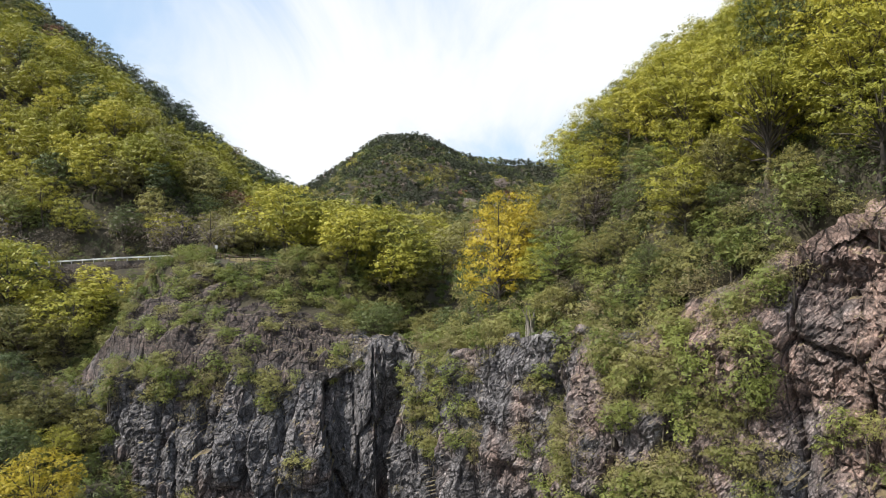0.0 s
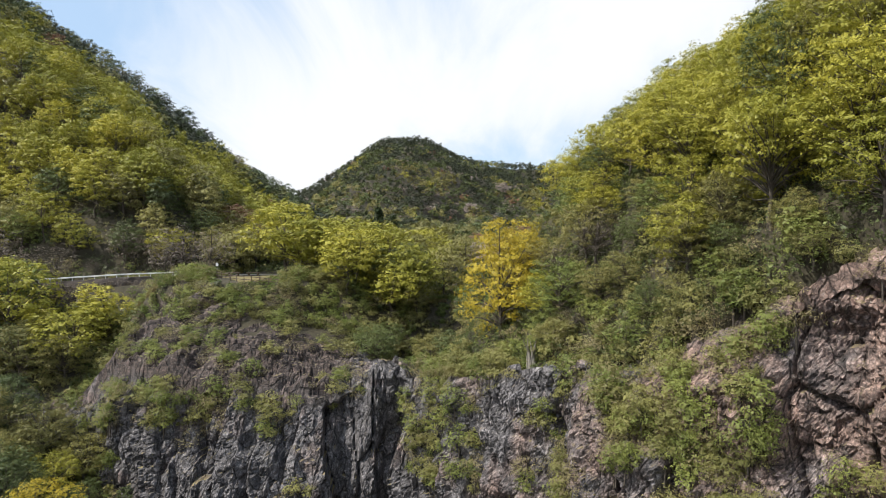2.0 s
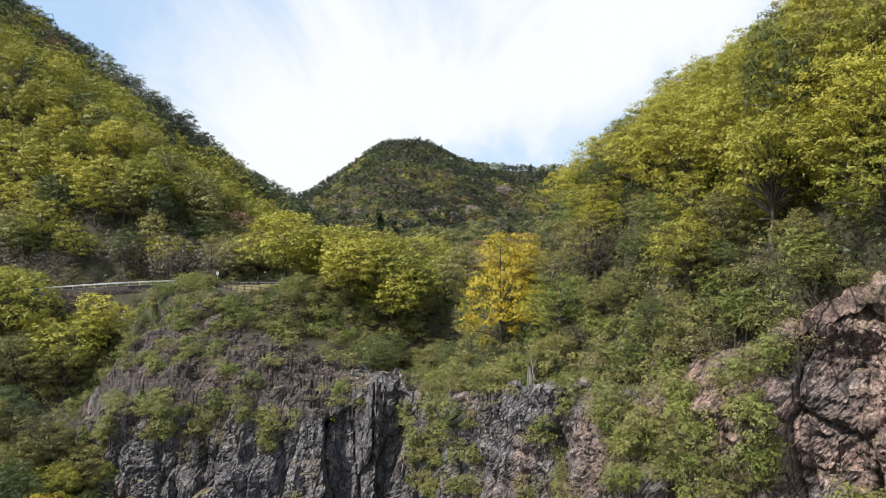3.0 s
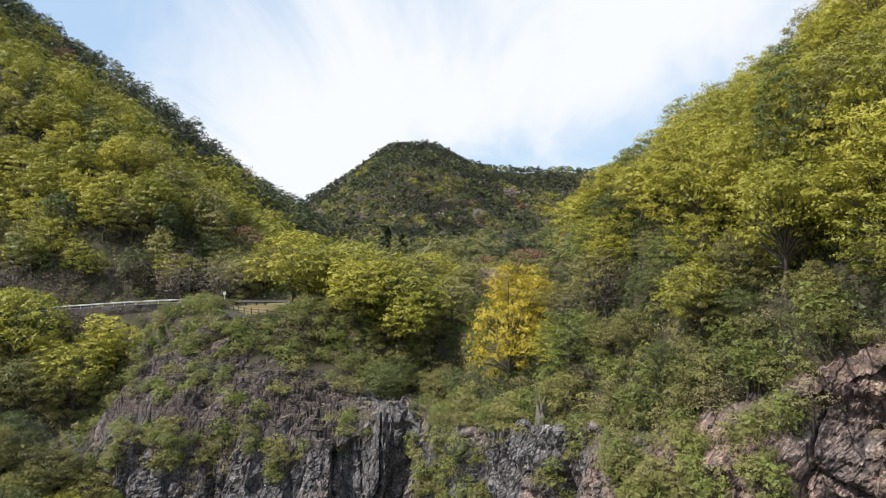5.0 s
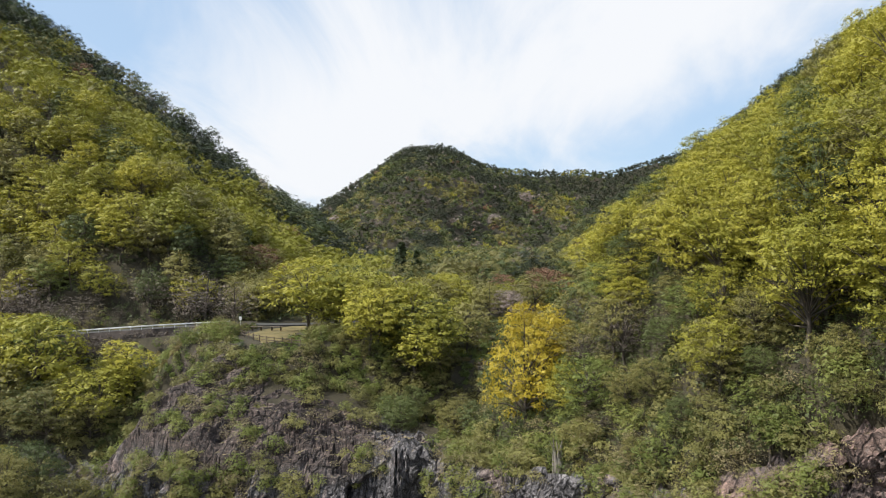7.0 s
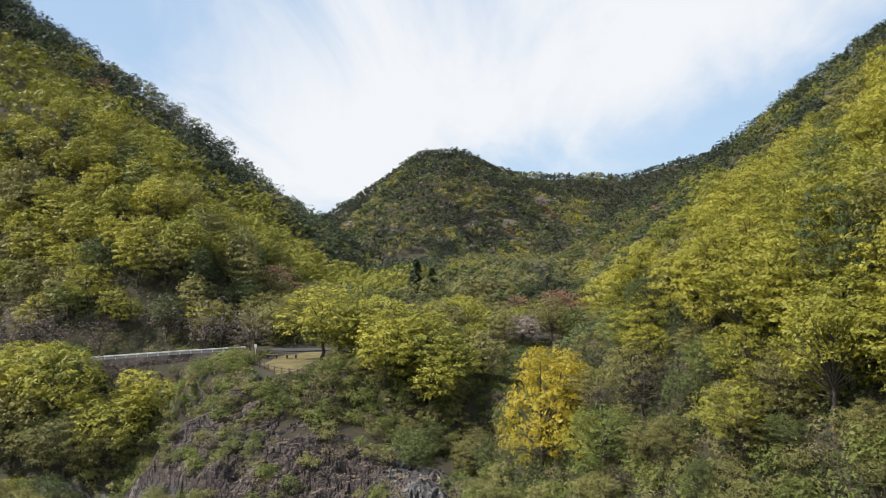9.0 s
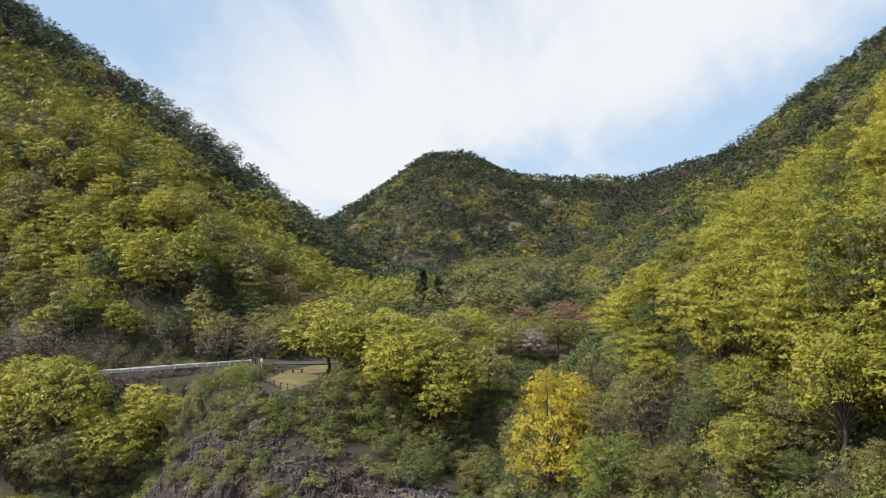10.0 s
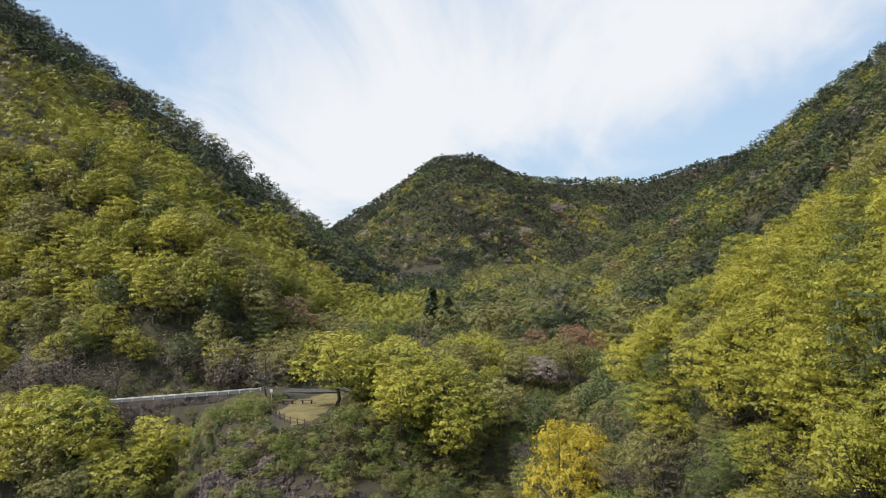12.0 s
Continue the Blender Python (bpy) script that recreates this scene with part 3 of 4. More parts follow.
def woody(name, shapes, bark):
    return mesh_from(name + "_trunk", *shapes[0], [bark], smooth=True), mesh_from(name + "_branches", *shapes[1], [bark], smooth=True)


class Kind:
    """A kind of tree: some prototypes, built once, and copied with their parts."""

    def __init__(self, name, leaf, variants, label, category="tree", bark=None, **k):
        self.name, self.label, self.category, self.protos, self.made = name, label, category, [], 0
        seed = k.pop("seed")
        for v in range(variants):
            rng = np.random.default_rng(seed * 100 + v)
            C, V, F = crown_shape(rng, k["radius"], k["low"], k["high"], k["clumps"], k["leaves"], k["size"], k.get("clump", 1.1), k.get("flat", 0.42), skew=v * 1.7)
            T = trunk_shape(rng, C, k["low"], k["high"], k["girth"], k["limbs"])
            coarse = slim = None
            if k.get("coarse"):
                rng = np.random.default_rng(seed * 100 + v)
                _, V2, F2 = crown_shape(rng, k["radius"], k["low"], k["high"], k["clumps"], k["coarse"], k["size"] * (k["leaves"] / k["coarse"]) ** 0.5, k.get("clump", 1.1), k.get("flat", 0.42), skew=v * 1.7, wild=0.3)
                coarse = mesh_from(name + "_far_crown", V2, F2, [BOUGH.get(leaf, leaf)])
                slim = woody(name + "_far", trunk_shape(rng, C, k["low"], k["high"], k["girth"], max(7, k["limbs"] // 3), 5), bark or BARK)
            self.protos.append((mesh_from(name + "_crown", V, F, [FINE[leaf] if category == "shrub" else SPRAY.get(leaf, leaf)]), woody(name, T, bark or BARK), coarse, slim))

    def put(self, x, y, z, scale=1.0, turn=0.0, which=0, label="", tall=1.0):
        crown, trunk, coarse, slim = self.protos[which % len(self.protos)]
        if coarse and (y > 108 or (x > 0 and y > 88)):
            crown, trunk = coarse, slim
        root = new(self.name)
        root.empty_display_size = 0.2
        root.location, root.rotation_euler, root.scale = (x, y, z), (0, 0, turn), (scale, scale, scale * tall)
        stem = part("trunk", trunk[0], root)
        if trunk[1]:
            part("branchwork", trunk[1], stem)
        part("crown", crown, root)
        tagged(root, label or self.label, self.category, self.name.replace("_", " ") + "s")
        self.made += 1
        return root


class Conifer(Kind):
    """Whorls of drooping boughs on a straight stem."""

    def __init__(self, name, leaf, label):
        self.name, self.label, self.category, self.protos, self.made = name, label, "tree", [], 0
        for v in range(2):
            rng = np.random.default_rng(700 + v)
            P, N = [], []
            for h in np.linspace(0.12, 1, 20):
                R = 2.7 * (1 - h) ** 0.75 + 0.15
                for b in range(9):
                    a = rng.uniform(0, 6.283)
                    m = 18
                    r = R * rng.uniform(0.2, 1.05, m)
                    P.append(np.stack([r * np.cos(a) + rng.normal(0, 0.2, m), r * np.sin(a) + rng.normal(0, 0.2, m), 10.5 * h - 0.22 * r + rng.normal(0, 0.15, m)], 1))
                    N.append(np.array([0.5 * math.cos(a), 0.5 * math.sin(a), 0.8]) + 0.5 * rng.normal(size=(m, 3)))
            N = np.concatenate(N)
            N /= np.linalg.norm(N, axis=1, keepdims=True)
            V, F = leaf_quads(np.concatenate(P), N, 0.55, rng)
            T = tube([(0, 0, -1), (0, 0, 4), (0, 0, 10.4)], [0.24, 0.16, 0.02], 6)
            self.protos.append((mesh_from(name + "_crown", V, F, [leaf]), (mesh_from(name + "_trunk", *T, [BARK], smooth=True), None), None, None))


OAK = dict(radius=4.2, low=2.3, high=9.6, clumps=70, leaves=68, coarse=42, size=0.37, clump=0.86, flat=0.6, girth=0.24, limbs=40)
BUSH = dict(radius=1.2, low=0.1, high=1.9, clumps=13, leaves=42, size=0.3, clump=0.5, flat=0.7, girth=0.05, limbs=5)
oak = Kind("oak_tree", SPRING, 6, "oak tree in bright yellow-green spring leaf", seed=1, **OAK)
olive = Kind("broadleaf_tree", OLIVE, 4, "broadleaf tree with muted olive-green foliage", seed=2, **OAK)
deep = Kind("evergreen_tree", DEEP, 3, "evergreen tree with dense dark green leaves", seed=3, **OAK)
gold = Kind("golden_tree", GOLD, 2, "tree with fresh golden-yellow leaves", seed=4, **dict(OAK, radius=4.3, low=1.2, clumps=88))
fresh = Kind("maple_tree", FRESH, 2, "tree with fresh mid-green leaves", seed=5, **OAK)
pale = Kind("pale_tree", PALE, 1, "young tree with pale silvery-green leaves by the road", seed=12, **OAK)
bare = Kind("bare_tree", GREY, 2, "leafless tree with a haze of grey-brown twigs", seed=6, **dict(OAK, leaves=36, coarse=16, size=0.22, limbs=48))
rust = Kind("red_bud_tree", RUST, 1, "tree with reddish-brown opening buds", seed=7, **OAK)
cherry = Kind("cherry_tree", CHERRY, 1, "cherry tree in pale pink blossom", seed=8, **OAK)
conifer = Conifer("conifer_tree", PINE, "dark green conifer standing among the spring trees")
shrub = Kind("shrub", OLIVE, 3, "olive-green shrub rooted on the rock", "shrub", seed=9, **BUSH)
shrub_fresh = Kind("green_shrub", FRESH, 3, "bright green shrub on a rock ledge", "shrub", seed=10, **BUSH)
shrub_dry = Kind("dry_shrub", DRY, 2, "dry straw-coloured shrub on the slope", "shrub", seed=11, **dict(BUSH, size=0.18))


def place(kind, x, y, scale=1.0, sink=0.0, label="", tall=1.0):
    i = kind.made
    return kind.put(x, y, float(ground(np.array([x]), np.array([y]))[0]) - sink - 0.2 * scale, scale, (i * 2.39996) % 6.283, i, label, tall)


def scatter(x0, x1, y0, y1, gap, seed):
    rng = np.random.default_rng(seed)
    gx, gy = np.meshgrid(np.arange(x0, x1, gap), np.arange(y0, y1, gap))
    gx = gx + 0.5 * gap * (np.arange(gx.shape[0])[:, None] % 2)
    p = np.stack([gx.ravel(), gy.ravel()], 1) + rng.uniform(-0.42, 0.42, (gx.size, 2)) * gap
    return p, rng


# single trees that stand out
place(oak, -28.4, 120.5, 1.6, label="broad oak in yellow-green spring leaf beside the lawn", tall=0.85)
for x, y, size in ((-25.0, 118.6, 1.3), (-21, 117.5, 1.3), (-15.5, 119, 1.35), (-19, 127, 1.4), (-9, 113.5, 1.35), (-14.5, 111.5, 1.2), (-8.5, 109.5, 1.15), (-12.5, 123, 1.4), (-24, 124, 1.2), (-4.8, 112.5, 1.15), (-6.5, 120, 1.3)):
    place(oak, x, y, size, tall=0.88)
place(gold, 6.4, 77.6, 1.08, label="tall tree with fresh golden-yellow leaves above the gully", tall=1.3)
place(gold, 8.6, 80.0, 0.8)
place(oak, -72, 114, 1.6, label="tall oak in yellow-green leaf below the road")
place(oak, -80, 112, 1.6)
place(oak, -84, 120.5, 1.3)
place(olive, -92, 119, 1.35)
place(fresh, -76.0, 121, 1.25)
place(oak, -80, 122, 1.2)
place(oak, 19.8, 56, 0.75, label="young oak in bright yellow leaf above the cliff")
place(bare, -42.6, 125.5, 0.95, label="leafless grey tree beside the road")
place(pale, -87, 141.0, 0.95)
place(cherry, 7.8, 136.5, 0.75)
place(rust, -51, 166, 1.25)
place(rust, -47, 171, 1.1)
place(rust, -64, 243, 1.15)
place(rust, -59, 247, 0.95)
place(rust, -153, 268, 1.2)
place(cherry, 65, 760, 1.9, label="cherry tree in pale blossom on the far mountainside")
place(cherry, 70, 768, 1.3)
place(cherry, 25, 648, 1.4)
place(cherry, 145, 343, 1.1, label="cherry tree in pale blossom among dark trees on the ridge")
place(cherry, 138, 294, 0.9)
place(gold, -41, 69, 1.0, label="rounded tree with dense golden-orange young leaves", tall=0.9)
place(gold, -37, 68, 0.7)
place(conifer, -18.5, 193, 1.5)
place(conifer, -14.0, 190, 1.3)


def forest_near():
    # slope above the cliff
    p, rng = scatter(-6, 62, 36, 98, 3.15, 41)
    d = behind(p[:, 0], p[:, 1])
    mixn = fbm(p[:, 0] / 9, p[:, 1] / 9, 0, 2, 51)
    rise = ground(p[:, 0], p[:, 1]) - EYE
    for (x, y), dd, m, h in zip(p, d, mixn, rise):
        if dd < 2.0 or (y > 78 and x < 0.175 * y) or x > 0.7 * y + 5 or x < 2 + (80 - y) * 0.2 or (y > 89 and rng.random() < 0.5) or math.hypot(x - 5.5, y - 75.5) < 4.5:
            continue
        high = h > 6.0 + 3 * m
        r = rng.random()
        if high:
            place(oak if r < 0.86 else olive if r < 0.95 else deep, x, y, rng.uniform(0.65, 1.0) * (0.85 if y > 70 else 1.0), tall=rng.uniform(0.85, 1.15))
        else:
            k = olive if r < 0.40 else deep if r < 0.62 else fresh if r < 0.76 else oak if r < 0.95 else bare
            place(k, x, y, rng.uniform(0.4, 0.72) * (0.62 if dd < 5 else 1.0), tall=rng.uniform(0.75, 1.15))
    # foot of the valley, behind the bluff
    p, rng = scatter(-20, 20, 92, 170, 6.5, 42)
    for x, y in p:
        if behind(np.array([x]), np.array([y]))[0] < 9 or (x < -10 and y < 110) or x > 0.2 * y or math.hypot(x - 6.8, y - 129) < 9:
            continue
        r = rng.random()
        gap = y < 120 and x > -12
        k = (deep if r < 0.45 else bare if r < 0.7 else olive) if gap else oak if r < (0.6 if y < 122 else 0.34) else olive if r < 0.75 else deep if r < 0.84 else rust if r < 0.9 and y > 128 else bare
        place(k, x, y, rng.uniform(0.75, 1.1) * (0.6 if gap and y < 112 else 1.0))
    # trees under the road
    p, rng = scatter(-104, -50, 88, 122, 4.7, 43)
    for x, y in p:
        if behind(np.array([x]), np.array([y]))[0] < 5 or x > -57 - (112 - y) * 0.1 and y > 100 and x > -56 or y > 118:
            continue
        k = oak if rng.random() < 0.45 else olive if rng.random() < 0.75 else deep
        place(k, x, y, rng.uniform(0.9, 1.35), sink=0.8, tall=rng.uniform(0.7, 1.0))
    # front of the hill above the road
    p, rng = scatter(-152, -20, 141, 192, 6.5, 44)
    for x, y in p:
        if x > -22 - (182 - y) * 0.2:
            continue
        h = float(ground(np.array([x]), np.array([y]))[0]) - EYE
        r = rng.random()
        k = (oak if r < 0.78 else olive if r < 0.92 else deep) if h > 11 else (olive if r < 0.48 else deep if r < 0.66 else oak)
        place(k, x, y, rng.uniform(1.0, 1.4) if h > 8 else rng.uniform(0.85, 1.15))


forest_near()


ROAD_X, ROAD_Y = (-100, -77.5, -61.8, -52, -46, -36, -26), (125.8, 127.2, 128.6, 130.6, 132.4, 132.6, 134.5)


def foot_slope():
    p, rng = scatter(-100, -27, 66, 100, 4.6, 45)
    for x, y in p:
        d = behind(np.array([x]), np.array([y]))[0]
        if d > -2.5 or (x > -43 and y < 73) or x > -30 - rng.random() * 8:
            continue
        r = rng.random()
        place(oak if r < 0.25 else olive if r < 0.75 else deep, x, y, rng.uniform(0.6, 0.95) if x < -47 else rng.uniform(0.3, 0.5))
    p, rng = scatter(-100, -40, 132.2, 142.5, 2.1, 46)
    for x, y in p:
        if y < 4.4 + np.interp(x, ROAD_X, ROAD_Y) or (y > 137.5 and rng.random() < 0.6):
            continue
        place(bare if rng.random() < 0.22 else shrub_dry if rng.random() < 0.4 else shrub, x, y, rng.uniform(0.28, 0.5) if rng.random() < 0.5 else rng.uniform(0.8, 1.3))


foot_slope()


def stuff_forest(name, points, kinds, leaf_count, size, rng, mats, scale, label, conifer=None):
    """Many trees in one mesh: trunks left out where no gap shows them."""
    n = len(points)
    z = ground(points[:, 0], points[:, 1])
    protos = []
    for k in range(8):
        r = np.random.default_rng(900 + k)
        _, V, F = crown_shape(r, 4.2, 2.0, 8.8, max(6, leaf_count // 10), 10, size, 1.15, 0.65, k * 0.9, wild=0.2, lobe_count=5, fat=1.1)
        protos.append((V, F))
    cone = []
    for k in range(4):
        r = np.random.default_rng(950 + k)
        m = leaf_count
        h = r.uniform(0, 1, m)
        a = r.uniform(0, 6.283, m)
        rad = (1 - h) ** 0.6 * 2.8 * r.uniform(0.4, 1.0, m) + 0.15
        P = np.stack([rad * np.cos(a), rad * np.sin(a), 1.0 + 8.5 * h], 1)
        N = np.stack([np.cos(a), np.sin(a), np.full(m, 0.9)], 1) + 0.5 * r.normal(size=(m, 3))
        N /= np.linalg.norm(N, axis=1, keepdims=True)
        cone.append(leaf_quads(P, N, size * 1.1, r))
    VV, FF, II, off = [], [], [], 0
    for i in range(n):
        V, F = (cone if conifer is not None and kinds[i] == conifer and rng.random() < 0.05 else protos)[rng.integers(4)]
        t = rng.uniform(0, 6.283)
        c, s = math.cos(t), math.sin(t)
        k = scale[i]
        W = np.stack([(V[:, 0] * c - V[:, 1] * s) * k + points[i, 0], (V[:, 0] * s + V[:, 1] * c) * k + points[i, 1], V[:, 2] * k * rng.uniform(0.85, 1.2) + z[i]], 1)
        VV.append(W)
        FF.append(F + off)
        II.append(np.full(len(F), kinds[i]))
        off += len(W)
    me = mesh_from(name, np.concatenate(VV), np.concatenate(FF), mats, np.concatenate(II))
    return tagged(new(name, me), label, "forest", kind="stuff")


def undergrowth(name, p, height, leaves, size, mats, weights, seed, label, spread=0.8, z=None):
    """Low leafy growth in one mesh, clump by clump."""
    rng = np.random.default_rng(seed)
    n = len(p)
    z = ground(p[:, 0], p[:, 1]) if z is None else z
    rad = spread * rng.uniform(0.6, 1.4, n)
    g = rng.normal(size=(n, leaves, 3))
    g /= np.linalg.norm(g, axis=2, keepdims=True)
    g[..., 2] = np.abs(g[..., 2])
    g *= rng.uniform(0.4, 1, (n, leaves, 1))
    top = height * rng.uniform(0.4, 1.5, n)
    gx = np.clip(ground(p[:, 0] + 0.4, p[:, 1]) - ground(p[:, 0] - 0.4, p[:, 1]), -2, 2) / 0.8
    gy = np.clip(ground(p[:, 0], p[:, 1] + 0.4) - ground(p[:, 0], p[:, 1] - 0.4), -2, 2) / 0.8
    e3 = np.stack([-gx, -gy, np.ones(n)], 1)
    e3 /= np.linalg.norm(e3, axis=1, keepdims=True)
    e1 = np.cross(e3, np.array([0.0, 1.0, 0.0]))
    e1 /= np.linalg.norm(e1, axis=1, keepdims=True)
    e2 = np.cross(e3, e1)
    P = np.stack([p[:, 0], p[:, 1], z], 1)[:, None] + g[..., :1] * (e1 * rad[:, None])[:, None] + g[..., 1:2] * (e2 * rad[:, None])[:, None] + g[..., 2:] * (e3 * top[:, None])[:, None]
    N = (P - np.stack([p[:, 0], p[:, 1], z], 1)[:, None]) + np.array([0, 0, 0.6]) + 0.6 * rng.normal(size=g.shape)
    N /= np.linalg.norm(N, axis=2, keepdims=True)
    V, F = leaf_quads(P.reshape(-1, 3), N.reshape(-1, 3), size, rng)
    w = np.cumsum(np.array(weights, float) / sum(weights))
    patch = 0.5 + 0.5 * np.clip(1.3 * fbm(p[:, 0] / 6, p[:, 1] / 6, 0, 2, seed), -1, 1)
    k = np.searchsorted(w, np.clip(0.6 * patch + 0.4 * rng.random(n), 0, 0.999))
    me = mesh_from(name, V, F, mats, np.repeat(k, leaves))
    tagged(new(name, me), label, "undergrowth", kind="stuff")


def floor_growth():
    low = [SPRAY[OLIVE], SPRAY[DEEP], SPRAY[FRESH], SPRAY[GREY], SPRAY[DRY]]
    p, _ = scatter(-4, 52, 36, 92, 0.85, 101)
    d = behind(p[:, 0], p[:, 1])
    undergrowth("slope_undergrowth", p[(d > 1.0) & (d < 34) & (p[:, 0] < 0.7 * p[:, 1] + 4)], 1.0, 40, 0.42, low, (4, 4.5, 1.6, 0.4, 0.7), 102, "mixed olive and green undergrowth on the steep slope", 1.15)
    p, _ = scatter(-104, -24, 60, 127, 1.5, 103)
    d = behind(p[:, 0], p[:, 1])
    undergrowth("bank_undergrowth", p[((d < -2.0) & (p[:, 1] < 100)) | ((d > 5) & ((p[:, 0] < -50) | (p[:, 1] > 112)) & (p[:, 0] < -44))], 1.7, 34, 0.55, low, (4, 2.5, 1.2, 0.6, 0.6), 104, "dense green undergrowth below the road")
    p, _ = scatter(-58, 16, 98, 142, 1.2, 105)
    on_lawn = ((p[:, 0] + 33.2) / 6.0) ** 2 + ((p[:, 1] - 119.5) / 12) ** 2 < 1
    road = (p[:, 1] > 127) & (p[:, 0] < -20)
    rock = (p[:, 1] < 100.5 + 4 * step(-24, -16, p[:, 0]) + 3 * fbm(p[:, 0] / 6, p[:, 1] / 6, 0, 2, 106)) & (p[:, 0] < -4)
    undergrowth("bluff_undergrowth", p[~on_lawn & ~road & ~rock & (behind(p[:, 0], p[:, 1]) > 5)], 0.8, 60, 0.48, low, (5, 0.3, 3, 0.2, 2), 107, "low green and straw-coloured scrub on the bluff")
    p, _ = scatter(-152, -16, 134.5, 194, 1.8, 108)
    p = p[(p[:, 1] > 4.2 + np.interp(p[:, 0], ROAD_X, ROAD_Y)) & ((p[:, 1] > 138) | (p[:, 0] < -44))]
    undergrowth("hill_undergrowth", p, 1.8, 22, 0.6, [BOUGH[m] for m in (OLIVE, DEEP, FRESH, GREY, DRY)], (4, 3.5, 1.2, 0.7, 0.6), 109, "brown and dark green undergrowth at the foot of the hill", 1.3)


RAIL = np.array([(-96, 125.8, -4.0), (-77.5, 127.2, -3.4), (-61.8, 128.6, -2.4), (-52, 130.6, -2.0), (-46.0, 132.4, -1.8)])


def bank_twigs():
    rng = np.random.default_rng(110)
    x = rng.uniform(-96, -45, 1500)
    h = -6.2 * rng.random(1500) ** 0.8
    y = np.interp(x, RAIL[:, 0], RAIL[:, 1]) - 0.5 + 0.28 * h
    z = np.interp(x, RAIL[:, 0], RAIL[:, 2]) + h - 0.5 + EYE
    undergrowth("bank_twigs", np.stack([x, y], 1), 0.9, 22, 0.34, [SPRAY[GREY], SPRAY[OLIVE], SPRAY[RUST]], (8, 1, 1.2), 111, "grey-brown leafless vines and twigs on the road bank", 0.6, z)


MIXED = [SPRING, OLIVE, DEEP, PINE, RUST, GREY, CHERRY, GOLD]


def choose(rng, weights, at=None):
    w = np.array(weights, float)
    u = rng.random()
    if at is not None and rng.random() < 1 - w[4:].sum() / w.sum():
        w[4:] = 0
        u = min(0.999, max(0.0, 0.6 * at + 0.4 * u))
    return int(np.searchsorted(np.cumsum(w / w.sum()), u))


def forest_far():
    # valley sides
    p, rng = scatter(-420, 420, 100, 520, 7.0, 61)
    keep = (p[:, 0] > -0.8 * p[:, 1]) & (p[:, 0] < 0.72 * p[:, 1]) & ~((p[:, 1] < 191) & (p[:, 0] < -20)) & ((p[:, 1] < 425) | (p[:, 0] > -40)) & ((p[:, 1] > 172) | ((p[:, 0] > 0.2 * p[:, 1]) & (p[:, 0] < 0.66 * p[:, 1])))
    p = p[keep]
    blend = fbm(p[:, 0] / 45, p[:, 1] / 45, 0, 3, 62)
    kinds = []
    for (x, y), b, hh in zip(p, blend, ground(p[:, 0], p[:, 1]) - EYE):
        left = x < -20
        at = 0.5 + 0.9 * float(vnoise(np.array([x / 17]), y / 17, 0, 65)[0])
        dark = step(245, 275, y + 25 * b) if left else step(130, 200, y + 30 * b) * step(6, 26, hh + 8 * b)
        w = (np.array([10, 3, 1.0, 0.1, 0.45, 0.3, 0.03, 0.05]) if left else np.array([2, 5, 2.5, 1.2, 1.2, 1.5, 0.1, 0.4])) * (1 - dark) + np.array([0.25 if left else 1.0, 1.8 if left else 2.6, 4, 6.0, 0.5, 0.9, 0.12, 0.1]) * dark
        kinds.append(choose(rng, w, at))
    stuff_forest("valley_forest", p, kinds, 210, 1.25, rng, [BOUGH[m] for m in MIXED], rng.uniform(0.9, 1.35, len(p)) * np.where(p[:, 1] > 300, 0.9, 1.0), "mixed spring forest on the valley sides", conifer=3)
    # far mountain
    p, rng = scatter(-380, 520, 500, 985, 7.4, 63)
    p = p[(p[:, 0] > -0.35 * p[:, 1]) & (p[:, 0] < 0.55 * p[:, 1])]
    blend = fbm(p[:, 0] / 70, p[:, 1] / 90, 0, 3, 64)
    kinds = []
    for (x, y), b in zip(p, blend):
        top = step(620, 860, y + 160 * b)
        w = np.array([0.12, 2.8, 2.5, 2.8, 0.5, 2.2, 0.20, 0.0]) * (1 - top) + np.array([0.0, 0.3, 3.0, 8.0, 0.5, 1.4, 0.08, 0.0]) * top
        kinds.append(choose(rng, w, 0.5 + 0.9 * float(vnoise(np.array([x / 34]), y / 34, 0, 66)[0])))
    stuff_forest("mountain_forest", p, kinds, 70, 3.0, rng, [CANOPY[m] for m in MIXED], rng.uniform(0.7, 1.1, len(p)), "dark pine and mixed forest on the far mountain", conifer=3)


forest_far()
floor_growth()
bank_twigs()


